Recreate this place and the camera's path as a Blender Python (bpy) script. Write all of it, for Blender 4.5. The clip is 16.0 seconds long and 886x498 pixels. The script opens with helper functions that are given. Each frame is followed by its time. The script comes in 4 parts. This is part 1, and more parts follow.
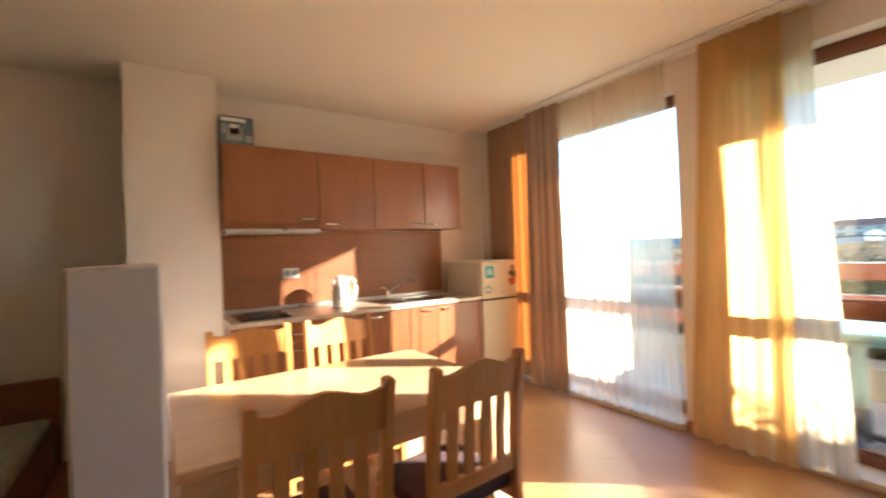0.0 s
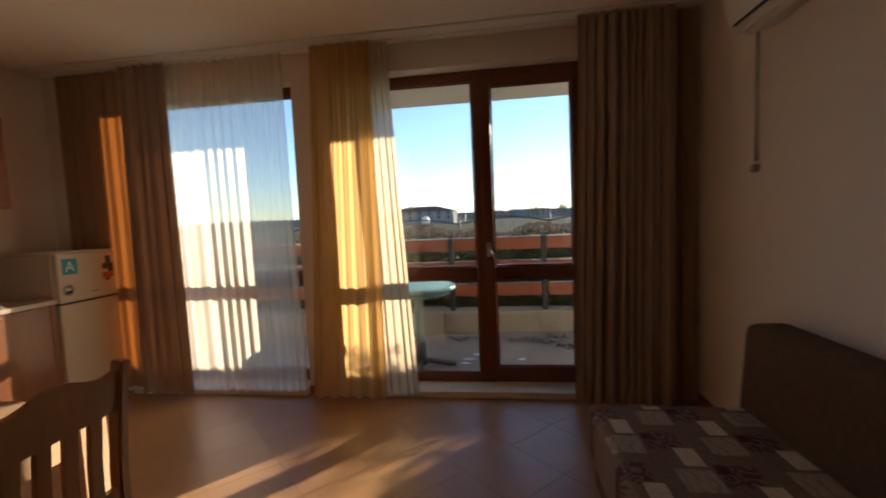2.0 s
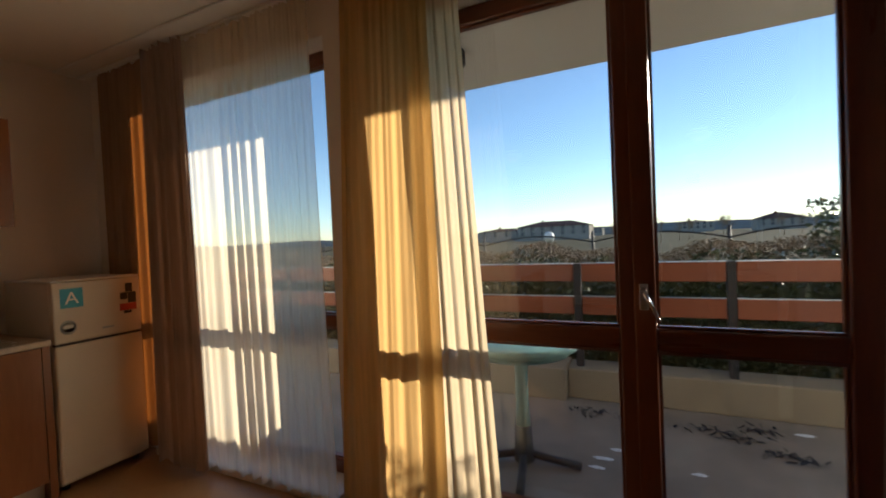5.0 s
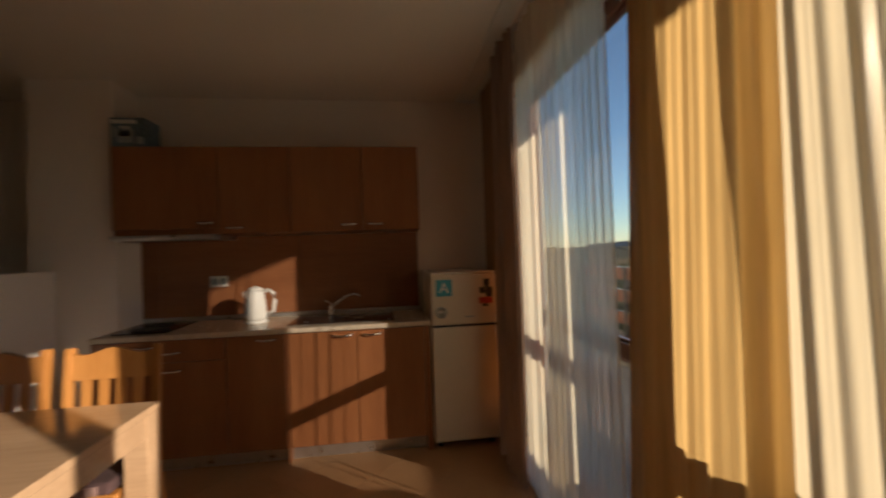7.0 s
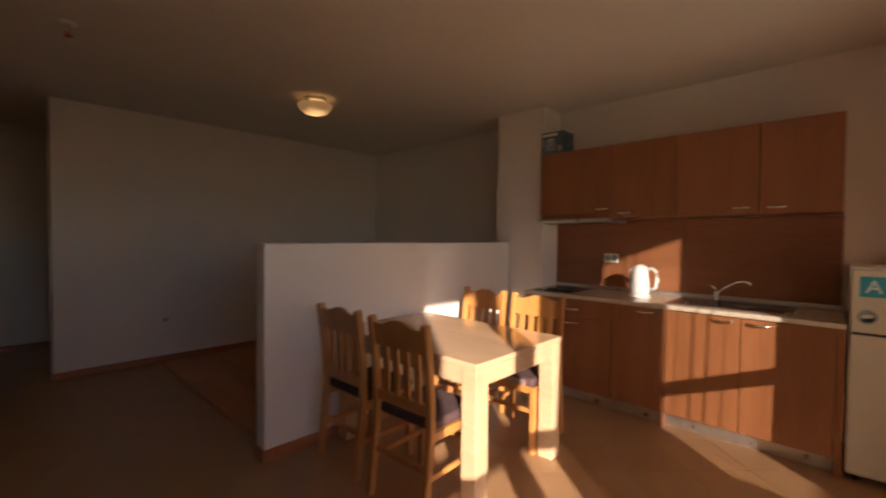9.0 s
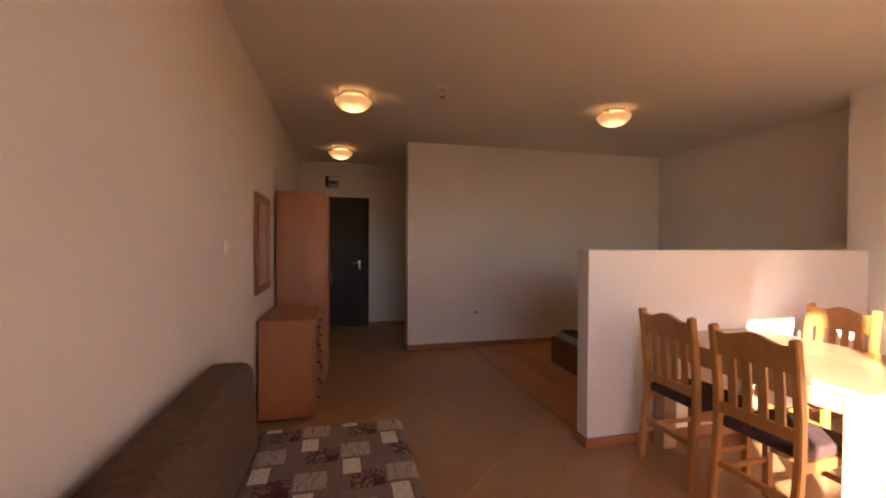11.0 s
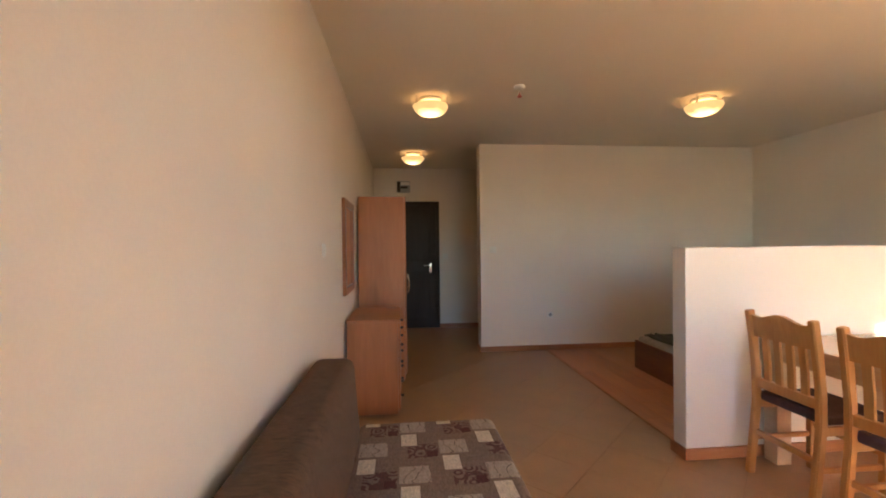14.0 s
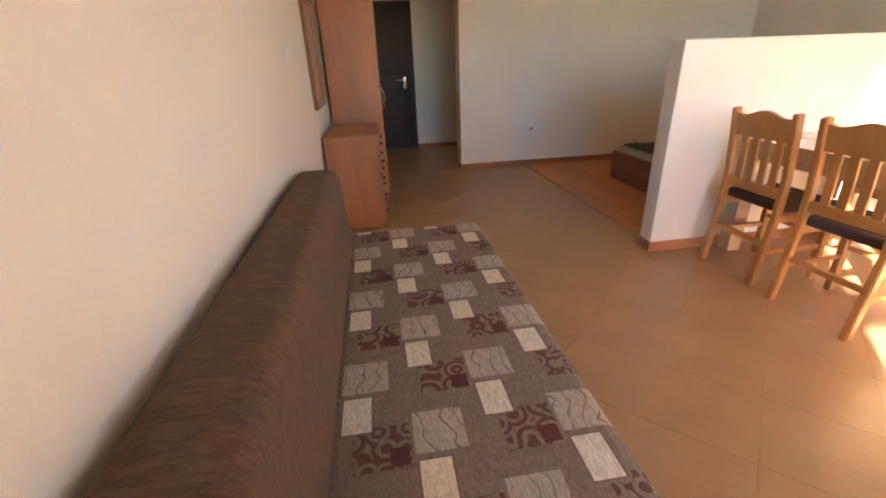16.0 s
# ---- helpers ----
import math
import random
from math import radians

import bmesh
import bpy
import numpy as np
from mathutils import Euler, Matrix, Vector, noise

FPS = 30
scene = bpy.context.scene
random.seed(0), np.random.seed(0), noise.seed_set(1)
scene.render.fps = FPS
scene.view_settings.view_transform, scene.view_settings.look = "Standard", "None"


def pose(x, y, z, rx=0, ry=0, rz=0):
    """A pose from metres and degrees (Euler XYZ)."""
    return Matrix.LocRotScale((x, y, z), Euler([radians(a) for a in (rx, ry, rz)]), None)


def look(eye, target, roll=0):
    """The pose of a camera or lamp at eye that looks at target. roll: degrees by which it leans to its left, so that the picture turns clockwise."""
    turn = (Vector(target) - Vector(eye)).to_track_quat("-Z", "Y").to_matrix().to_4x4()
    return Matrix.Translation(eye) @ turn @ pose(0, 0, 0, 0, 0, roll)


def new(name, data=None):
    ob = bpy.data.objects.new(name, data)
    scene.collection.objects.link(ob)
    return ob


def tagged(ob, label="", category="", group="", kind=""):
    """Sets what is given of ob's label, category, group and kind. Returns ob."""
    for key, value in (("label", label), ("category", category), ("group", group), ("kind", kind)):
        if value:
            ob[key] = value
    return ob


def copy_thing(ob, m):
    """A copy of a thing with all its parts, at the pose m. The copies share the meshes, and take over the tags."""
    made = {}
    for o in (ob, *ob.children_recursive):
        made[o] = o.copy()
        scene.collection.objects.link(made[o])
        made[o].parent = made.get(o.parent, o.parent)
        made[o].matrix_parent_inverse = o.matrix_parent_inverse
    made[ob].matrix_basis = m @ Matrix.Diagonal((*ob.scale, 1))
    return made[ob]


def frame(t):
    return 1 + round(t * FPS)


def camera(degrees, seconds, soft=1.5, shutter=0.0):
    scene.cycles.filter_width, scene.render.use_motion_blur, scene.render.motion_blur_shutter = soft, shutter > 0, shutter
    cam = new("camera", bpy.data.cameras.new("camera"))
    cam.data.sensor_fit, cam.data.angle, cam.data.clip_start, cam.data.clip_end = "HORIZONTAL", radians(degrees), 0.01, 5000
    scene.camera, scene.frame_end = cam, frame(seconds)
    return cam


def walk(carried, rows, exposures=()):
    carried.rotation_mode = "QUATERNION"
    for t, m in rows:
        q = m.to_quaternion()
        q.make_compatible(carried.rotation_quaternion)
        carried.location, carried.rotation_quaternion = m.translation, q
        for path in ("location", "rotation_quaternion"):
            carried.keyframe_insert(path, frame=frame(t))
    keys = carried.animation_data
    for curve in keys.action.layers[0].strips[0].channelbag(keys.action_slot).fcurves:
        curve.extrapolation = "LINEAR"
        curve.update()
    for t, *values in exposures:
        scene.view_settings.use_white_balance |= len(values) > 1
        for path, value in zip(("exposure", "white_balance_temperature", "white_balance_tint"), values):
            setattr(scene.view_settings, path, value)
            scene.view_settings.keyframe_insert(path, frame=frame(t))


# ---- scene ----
cam = camera(92.9, 16.0, soft=1.9, shutter=0.5)
PATH = [
    (0, (3.656, -3.17, 1.309), (2.008, -2.037, 1.322), -2.1),
    (0.5, (3.719, -3.236, 1.354), (2.477, -1.669, 1.328), -1.3),
    (1, (3.652, -3.296, 1.365), (3.176, -1.355, 1.282), -2.8),
    (1.5, (3.672, -3.296, 1.344), (3.576, -1.299, 1.274), -1.2),
    (2, (3.679, -3.174, 1.326), (3.408, -1.198, 1.183), -2.5),
    (2.5, (3.643, -2.975, 1.307), (3.098, -1.051, 1.289), -0.3),
    (3, (3.632, -2.732, 1.329), (2.972, -0.845, 1.269), -0.5),
    (5.5, (3.593, -1.553, 1.346), (2.571, 0.165, 1.328), -4.3),
    (6, (3.604, -1.269, 1.372), (1.981, -0.102, 1.336), 0.4),
    (6.5, (3.573, -1.068, 1.346), (1.707, -0.351, 1.292), -0.8),
    (7, (3.471, -0.943, 1.354), (1.489, -0.676, 1.364), -1.9),
    (7.5, (3.533, -0.854, 1.34), (1.574, -1.257, 1.368), -0.3),
    (8, (3.603, -0.757, 1.339), (1.848, -1.714, 1.3), 0.3),
    (8.5, (3.704, -0.738, 1.342), (2.088, -1.917, 1.366), -0.5),
    (9, (3.875, -0.686, 1.349), (2.427, -2.065, 1.295), 0.5),
    (9.5, (4.001, -0.646, 1.343), (2.949, -2.347, 1.325), -0.8),
    (10, (4.158, -0.67, 1.355), (3.54, -2.572, 1.33), 1.0),
    (12.5, (4.473, -0.741, 1.323), (4.042, -2.693, 1.301), 0.2),
    (13, (4.472, -0.729, 1.331), (4.06, -2.686, 1.331), 0.4),
    (13.5, (4.494, -0.737, 1.324), (4.212, -2.717, 1.31), -0.5),
    (14, (4.529, -0.732, 1.329), (4.338, -2.723, 1.316), -0.6),
    (14.5, (4.549, -0.726, 1.315), (4.36, -2.715, 1.219), -1.2),
    (15, (4.562, -0.738, 1.279), (4.357, -2.68, 0.846), -1.6),
    (15.5, (4.567, -0.754, 1.235), (4.362, -2.596, 0.484), -2.2),
    (16, (4.569, -0.768, 1.234), (4.312, -2.579, 0.426), -2.3),
]
walk(cam, [(t, look(*p)) for t, *p in PATH], exposures=[
    (0.0, 3.4, 6200, 9), (0.5, 2.65, 6300, 11), (1.0, 1.8, 6500, 12), (1.5, 1.4, 6600, 14), (3.0, 1.05, 6750, 16), (5.5, 0.68, 6500, 12),
    (6.5, 0.45, 6850, 13), (7.0, 0.4, 6750, 13), (8.0, 0.95, 6250, 15), (9.0, 1.5, 6550, 19), (9.5, 1.8, 6650, 20), (10.2, 2.42, 7100, 30),
    (12.3, 3.8, 6600, 16), (13.5, 3.85, 6280, 9), (14.5, 3.88, 6120, 7), (15.0, 3.9, 6000, 7), (15.5, 4.0, 5980, 6), (16.0, 4.22, 5980, 5)])

# ---- light: low winter sun from the terrace side, clear sky, three warm ceiling lamps ----
SUN = Vector((-0.84, -1.0, -0.388)).normalized()
world = bpy.data.worlds.new("world")
scene.world = world
world.use_nodes = True
wn = world.node_tree.nodes
sky = wn.new("ShaderNodeTexSky")
sky.sky_type = "NISHITA"
sky.sun_disc = False
sky.sun_elevation = math.asin(-SUN.z)
sky.sun_rotation = math.atan2(-SUN.x, -SUN.y)
sky.altitude, sky.air_density, sky.dust_density, sky.ozone_density = 50, 0.9, 0.05, 3.0
world.node_tree.links.new(sky.outputs[0], wn["Background"].inputs[0])
wn["Background"].inputs[1].default_value = 0.15
sun = new("sun", bpy.data.lights.new("sun", "SUN"))
sun.data.energy, sun.data.angle, sun.data.color = 5.0, radians(0.7), (1.0, 0.87, 0.70)
sun.matrix_world = look((0, 0, 0), SUN)
scene.cycles.caustics_reflective, scene.cycles.blur_glossy = True, 0.1


# ---- materials ----
def mat(name, colour, rough=0.6, metal=0.0, vary=0.12, scale=6.0, fine=90.0, bump=0.0, stretch=(1, 1, 1), coat=0.0, rnd=0.0, second=None):
    """A surface with a large and a fine variation, optional relief and a random tone for each object."""
    m = bpy.data.materials.new(name)
    m.use_nodes = True
    n, l = m.node_tree.nodes, m.node_tree.links
    b = n["Principled BSDF"]
    b.inputs["Metallic"].default_value = metal
    b.inputs["Coat Weight"].default_value = coat
    b.inputs["Coat Roughness"].default_value = 0.15
    tc, mp = n.new("ShaderNodeTexCoord"), n.new("ShaderNodeMapping")
    mp.inputs["Scale"].default_value = stretch
    l.new(tc.outputs["Object"], mp.inputs[0])
    big, small = n.new("ShaderNodeTexNoise"), n.new("ShaderNodeTexNoise")
    for tex, s in ((big, scale), (small, fine)):
        tex.inputs["Scale"].default_value = s
        tex.inputs["Detail"].default_value = 5
        l.new(mp.outputs[0], tex.inputs["Vector"])
    add = n.new("ShaderNodeMath")
    add.operation = "MULTIPLY_ADD"
    l.new(small.outputs[0], add.inputs[0])
    add.inputs[1].default_value = 0.5
    l.new(big.outputs[0], add.inputs[2])
    fac = add.outputs[0]
    if rnd:
        oi, ad2 = n.new("ShaderNodeObjectInfo"), n.new("ShaderNodeMath")
        ad2.operation = "MULTIPLY_ADD"
        l.new(oi.outputs["Random"], ad2.inputs[0])
        ad2.inputs[1].default_value = rnd
        l.new(fac, ad2.inputs[2])
        fac = ad2.outputs[0]
    ramp = n.new("ShaderNodeValToRGB")
    lo = second or tuple(c * (1 - vary) for c in colour)
    hi = tuple(min(1, c * (1 + vary)) for c in colour)
    ramp.color_ramp.elements[0].position, ramp.color_ramp.elements[1].position = 0.45, 1.05 if not rnd else 1.0 + rnd
    ramp.color_ramp.elements[0].color, ramp.color_ramp.elements[1].color = (*lo, 1), (*hi, 1)
    l.new(fac, ramp.inputs[0])
    l.new(ramp.outputs[0], b.inputs["Base Color"])
    rr = n.new("ShaderNodeMapRange")
    rr.inputs["To Min"].default_value, rr.inputs["To Max"].default_value = max(0.02, rough - 0.08), min(1, rough + 0.08)
    l.new(big.outputs[0], rr.inputs[0])
    l.new(rr.outputs[0], b.inputs["Roughness"])
    if bump:
        bp = n.new("ShaderNodeBump")
        bp.inputs["Strength"].default_value = bump
        bp.inputs["Distance"].default_value = 0.004
        l.new(small.outputs[0], bp.inputs["Height"])
        l.new(bp.outputs[0], b.inputs["Normal"])
    return m


def wood(name, light, dark, rough=0.4, along="z", scale=7.0, coat=0.0, rnd=0.0):
    st = {"x": (0.12, 1, 1), "y": (1, 0.12, 1), "z": (1, 1, 0.12)}[along]
    return mat(name, light, rough, 0, 0.06, scale, scale * 9, 0.05, st, coat, rnd, dark)


def cloth(name, colour, through_colour, clear, pass_on, rough=0.9):
    """A woven curtain: it scatters light, lets some glow through and, if thin, can be seen through."""
    m = bpy.data.materials.new(name)
    m.use_nodes = True
    n, l = m.node_tree.nodes, m.node_tree.links
    n.remove(n["Principled BSDF"])
    tc, wv = n.new("ShaderNodeTexCoord"), n.new("ShaderNodeTexNoise")
    mp = n.new("ShaderNodeMapping")
    mp.inputs["Scale"].default_value = (1, 1, 0.05)
    l.new(tc.outputs["Object"], mp.inputs[0])
    l.new(mp.outputs[0], wv.inputs["Vector"])
    wv.inputs["Scale"].default_value, wv.inputs["Detail"].default_value = 60, 4
    def tone(c):
        r = n.new("ShaderNodeValToRGB")
        r.color_ramp.elements[0].position, r.color_ramp.elements[1].position = 0.3, 0.7
        r.color_ramp.elements[0].color = (*[v * 0.88 for v in c], 1)
        r.color_ramp.elements[1].color = (*[min(1, v * 1.06) for v in c], 1)
        l.new(wv.outputs[0], r.inputs[0])
        return r.outputs[0]
    d, t, c = n.new("ShaderNodeBsdfDiffuse"), n.new("ShaderNodeBsdfTranslucent"), n.new("ShaderNodeBsdfTransparent")
    l.new(tone(colour), d.inputs[0])
    l.new(tone(through_colour), t.inputs[0])
    a, b = n.new("ShaderNodeMixShader"), n.new("ShaderNodeMixShader")
    a.inputs[0].default_value = pass_on
    l.new(d.outputs[0], a.inputs[1])
    l.new(t.outputs[0], a.inputs[2])
    b.inputs[0].default_value = clear
    l.new(a.outputs[0], b.inputs[1])
    l.new(c.outputs[0], b.inputs[2])
    l.new(b.outputs[0], n["Material Output"].inputs[0])
    return m


def glass_mat(name):
    m = bpy.data.materials.new(name)
    m.use_nodes = True
    n, l = m.node_tree.nodes, m.node_tree.links
    n.remove(n["Principled BSDF"])
    f, g, t, x = n.new("ShaderNodeLayerWeight"), n.new("ShaderNodeBsdfGlossy"), n.new("ShaderNodeBsdfTransparent"), n.new("ShaderNodeMixShader")
    p, q = n.new("ShaderNodeMath"), n.new("ShaderNodeMath")
    p.operation, q.operation = "POWER", "MULTIPLY_ADD"
    f.inputs[0].default_value, p.inputs[1].default_value, q.inputs[1].default_value, q.inputs[2].default_value = 0.5, 5.0, 0.9, 0.075
    l.new(f.outputs["Facing"], p.inputs[0])
    l.new(p.outputs[0], q.inputs[0])
    g.inputs["Roughness"].default_value = 0.01
    t.inputs[0].default_value = (0.93, 0.96, 0.95, 1)
    l.new(q.outputs[0], x.inputs[0])
    l.new(t.outputs[0], x.inputs[1])
    l.new(g.outputs[0], x.inputs[2])
    l.new(x.outputs[0], n["Material Output"].inputs[0])
    return m


def glow(name, colour, strength):
    """Frosted lamp glass: the bulb behind it shows brightest at the middle of the bowl."""
    m = bpy.data.materials.new(name)
    m.use_nodes = True
    n, l = m.node_tree.nodes, m.node_tree.links
    b = n["Principled BSDF"]
    b.inputs["Base Color"].default_value = (0.6, 0.45, 0.27, 1)
    b.inputs["Roughness"].default_value = 0.3
    tc, sc, ln = n.new("ShaderNodeTexCoord"), n.new("ShaderNodeVectorMath"), n.new("ShaderNodeVectorMath")
    sc.operation, ln.operation = "MULTIPLY", "LENGTH"
    sc.inputs[1].default_value = (1, 1, 0)
    l.new(tc.outputs["Object"], sc.inputs[0])
    l.new(sc.outputs[0], ln.inputs[0])
    tex, wob, r = n.new("ShaderNodeTexNoise"), n.new("ShaderNodeMath"), n.new("ShaderNodeMapRange")
    tex.inputs["Scale"].default_value = 14
    l.new(tc.outputs["Object"], tex.inputs["Vector"])
    wob.operation = "MULTIPLY_ADD"
    l.new(tex.outputs[0], wob.inputs[0])
    wob.inputs[1].default_value = 0.07
    l.new(ln.outputs["Value"], wob.inputs[2])
    r.inputs["From Min"].default_value, r.inputs["From Max"].default_value = 0.045, 0.155
    r.inputs["To Min"].default_value, r.inputs["To Max"].default_value = strength * 1.9, strength * 0.22
    l.new(wob.outputs[0], r.inputs[0])
    b.inputs["Emission Color"].default_value = (*colour, 1)
    l.new(r.outputs[0], b.inputs["Emission Strength"])
    return m


def patchwork(name):
    """Woven upholstery: cream oblongs, dark scrolled squares and pale squares in a staggered repeat on grey-brown."""
    m = bpy.data.materials.new(name)
    m.use_nodes = True
    n, l = m.node_tree.nodes, m.node_tree.links
    b = n["Principled BSDF"]
    b.inputs["Roughness"].default_value = 0.95
    tc, sep = n.new("ShaderNodeTexCoord"), n.new("ShaderNodeSeparateXYZ")
    l.new(tc.outputs["Object"], sep.inputs[0])

    def op(kind, a, c=None, d=None):
        q = n.new("ShaderNodeMath")
        q.operation = kind
        for i, v in enumerate((a, c, d)):
            if v is None:
                continue
            if isinstance(v, (int, float)):
                q.inputs[i].default_value = v
            else:
                l.new(v, q.inputs[i])
        return q.outputs[0]

    def near(sock, centre, period):
        return op("WRAP", op("SUBTRACT", sock, centre), period / 2, -period / 2)

    def rect(cx, cy, w, h):
        out = None
        for ox, oy in ((0, 0), (0.1775, 0.22)):
            dx, dy = op("ABSOLUTE", near(sep.outputs[0], cx + ox, 0.355)), op("ABSOLUTE", near(sep.outputs[1], cy + oy, 0.44))
            inside = op("MULTIPLY", op("LESS_THAN", dx, w / 2), op("LESS_THAN", dy, h / 2))
            out = inside if out is None else op("MAXIMUM", out, inside)
        return out

    def noise_at(scale, stretch=(1, 1, 1), kind="ShaderNodeTexNoise"):
        mp, t = n.new("ShaderNodeMapping"), n.new(kind)
        mp.inputs["Scale"].default_value = stretch
        l.new(tc.outputs["Object"], mp.inputs[0])
        l.new(mp.outputs[0], t.inputs["Vector"])
        t.inputs["Scale"].default_value = scale
        return t.outputs[0]

    def blend(f, c1, c2):
        q = n.new("ShaderNodeMix")
        q.data_type = "RGBA"
        l.new(f, q.inputs[0])
        for i, c in ((6, c1), (7, c2)):
            if isinstance(c, tuple):
                q.inputs[i].default_value = (*c, 1)
            else:
                l.new(c, q.inputs[i])
        return q.outputs[2]

    # scrolls: rings round the cells of a coarse cell texture; curls: thin lines of a wavy band
    cell = noise_at(17, kind="ShaderNodeTexVoronoi")
    rings = op("GREATER_THAN", op("SINE", op("MULTIPLY", cell, 19)), 0.15)
    wave = n.new("ShaderNodeTexWave")
    wave.inputs["Scale"].default_value, wave.inputs["Distortion"].default_value, wave.inputs["Detail"].default_value = 7, 11, 2
    l.new(tc.outputs["Object"], wave.inputs["Vector"])
    curls = op("GREATER_THAN", wave.outputs["Fac"], 0.985)
    weave = noise_at(260, (1, 0.25, 1))
    strip = noise_at(30, (0.3, 3, 1))
    base = blend(strip, (0.31, 0.23, 0.18), (0.215, 0.15, 0.12))
    pale = blend(curls, (0.50, 0.42, 0.34), (0.20, 0.14, 0.11))
    dark = blend(rings, (0.14, 0.062, 0.056), (0.28, 0.205, 0.16))
    col = blend(rect(0.177, 0.609, 0.135, 0.125), base, dark)
    col = blend(rect(0.217, 0.359, 0.125, 0.125), col, pale)
    col = blend(rect(0.137, 0.640, 0.045, 0.05), col, (0.105, 0.032, 0.034))
    edge = rect(0.237, 0.499, 0.082, 0.127)
    col = blend(edge, col, (0.22, 0.15, 0.11))
    col = blend(rect(0.237, 0.499, 0.072, 0.117), col, (0.82, 0.74, 0.60))
    fin = n.new("ShaderNodeMix")
    fin.data_type, fin.blend_type = "RGBA", "MULTIPLY"
    fin.inputs[0].default_value = 0.85
    l.new(col, fin.inputs[6])
    rp = n.new("ShaderNodeValToRGB")
    rp.color_ramp.elements[0].position, rp.color_ramp.elements[1].position = 0.3, 0.65
    rp.color_ramp.elements[0].color = (0.55, 0.55, 0.55, 1)
    l.new(weave, rp.inputs[0])
    l.new(rp.outputs[0], fin.inputs[7])
    l.new(fin.outputs[2], b.inputs["Base Color"])
    bp = n.new("ShaderNodeBump")
    bp.inputs["Strength"].default_value, bp.inputs["Distance"].default_value = 0.35, 0.002
    l.new(weave, bp.inputs["Height"])
    l.new(bp.outputs[0], b.inputs["Normal"])
    return m


PLASTER = mat("plaster", (0.82, 0.755, 0.685), 0.85, vary=0.04, scale=1.5, fine=160, bump=0.06)
CEIL = mat("ceiling_paint", (0.80, 0.745, 0.67), 0.9, vary=0.03, scale=1.0, fine=120, bump=0.04)
FACADE = mat("facade", (0.70, 0.66, 0.58), 0.9, vary=0.06, scale=2, fine=80, bump=0.1)
TILE = mat("tile", (0.37, 0.212, 0.106), 0.34, vary=0.1, scale=4, fine=40, rnd=0.05, coat=0.05)
GROUT = mat("grout", (0.31, 0.185, 0.098), 0.9)
LAMINATE = wood("laminate", (0.50, 0.20, 0.08), (0.34, 0.12, 0.046), 0.35, "y", 9, rnd=0.3)
SKIRT = wood("skirting", (0.46, 0.19, 0.08), (0.34, 0.13, 0.05), 0.4, "x", 8)
CABINET = wood("cabinet_wood", (0.31, 0.122, 0.048), (0.22, 0.081, 0.032), 0.32, "z", 6, coat=0.15)
CABINET_SIDE = wood("splash_wood", (0.30, 0.118, 0.049), (0.22, 0.083, 0.034), 0.4, "y", 6)
WORKTOP = mat("worktop", (0.62, 0.52, 0.40), 0.25, vary=0.1, scale=30, fine=200, coat=0.3)
ALU = mat("brushed_metal", (0.62, 0.62, 0.62), 0.3, 0.9, 0.08, 20, 200)
CHROME = mat("chrome", (0.85, 0.85, 0.86), 0.1, 1.0, 0.03)
STEEL = mat("sink_steel", (0.55, 0.55, 0.55), 0.25, 1.0, 0.06, 10, 150)
BLACK = mat("black_glass", (0.02, 0.02, 0.022), 0.15, vary=0.1)
DARKP = mat("dark_plastic", (0.03, 0.03, 0.035), 0.5)
WHITEP = mat("white_plastic", (0.80, 0.79, 0.75), 0.35, vary=0.03)
GREYP = mat("grey_plastic", (0.32, 0.36, 0.38), 0.3)
ENAMEL = mat("fridge_enamel", (0.66, 0.58, 0.47), 0.35, vary=0.03, fine=220, bump=0.03)
BLUE = mat("sticker_blue", (0.03, 0.33, 0.48), 0.4)
RED = mat("sticker_red", (0.45, 0.05, 0.04), 0.4)
BEECH = wood("beech", (0.58, 0.385, 0.235), (0.47, 0.30, 0.175), 0.11, "y", 7, coat=0.4)
PINE = wood("pine", (0.52, 0.235, 0.068), (0.38, 0.155, 0.038), 0.33, "z", 9, coat=0.3)
CUSHION = mat("cushion", (0.07, 0.038, 0.038), 0.95, vary=0.3, scale=20, fine=300, bump=0.3)
LID = mat("cushion_piping", (0.30, 0.19, 0.17), 0.95, fine=300, bump=0.2)
CHENILLE = mat("chenille", (0.118, 0.066, 0.038), 0.95, vary=0.6, scale=32, fine=210, bump=1.0, stretch=(1, 4, 1))
PATCH = patchwork("patchwork_upholstery")
FRAME = wood("window_wood", (0.20, 0.058, 0.022), (0.11, 0.03, 0.012), 0.3, "z", 8, coat=0.4)
FRAMEH = wood("window_wood_rail", (0.20, 0.058, 0.022), (0.11, 0.03, 0.012), 0.3, "x", 8, coat=0.4)
GLASS = glass_mat("window_glass")
LINING = mat("reveal_paint", (0.84, 0.82, 0.76), 0.3, vary=0.03, scale=3, fine=90)
SILL = mat("sill_stone", (0.66, 0.60, 0.50), 0.35, vary=0.12, scale=8, fine=60)
BROWN_CURTAIN = cloth("brown_curtain_cloth", (0.40, 0.29, 0.205), (0.58, 0.19, 0.035), 0.0, 0.20)
TAUPE_CURTAIN = cloth("taupe_curtain_cloth", (0.46, 0.35, 0.297), (0.5, 0.22, 0.09), 0.0, 0.03)
GOLD_VOILE = cloth("gold_voile", (0.86, 0.63, 0.33), (0.67, 0.435, 0.17), 0.02, 0.80)
CREAM_VOILE = cloth("cream_voile", (0.96, 0.80, 0.54), (0.99, 0.87, 0.65), 0.43, 0.88)
# the gold voile again, its colour paled for light through the thin edge
LIT_GOLD_VOILE = cloth("lit_gold_voile", (0.86, 0.73, 0.50), (0.70, 0.58, 0.38), 0.07, 0.78)
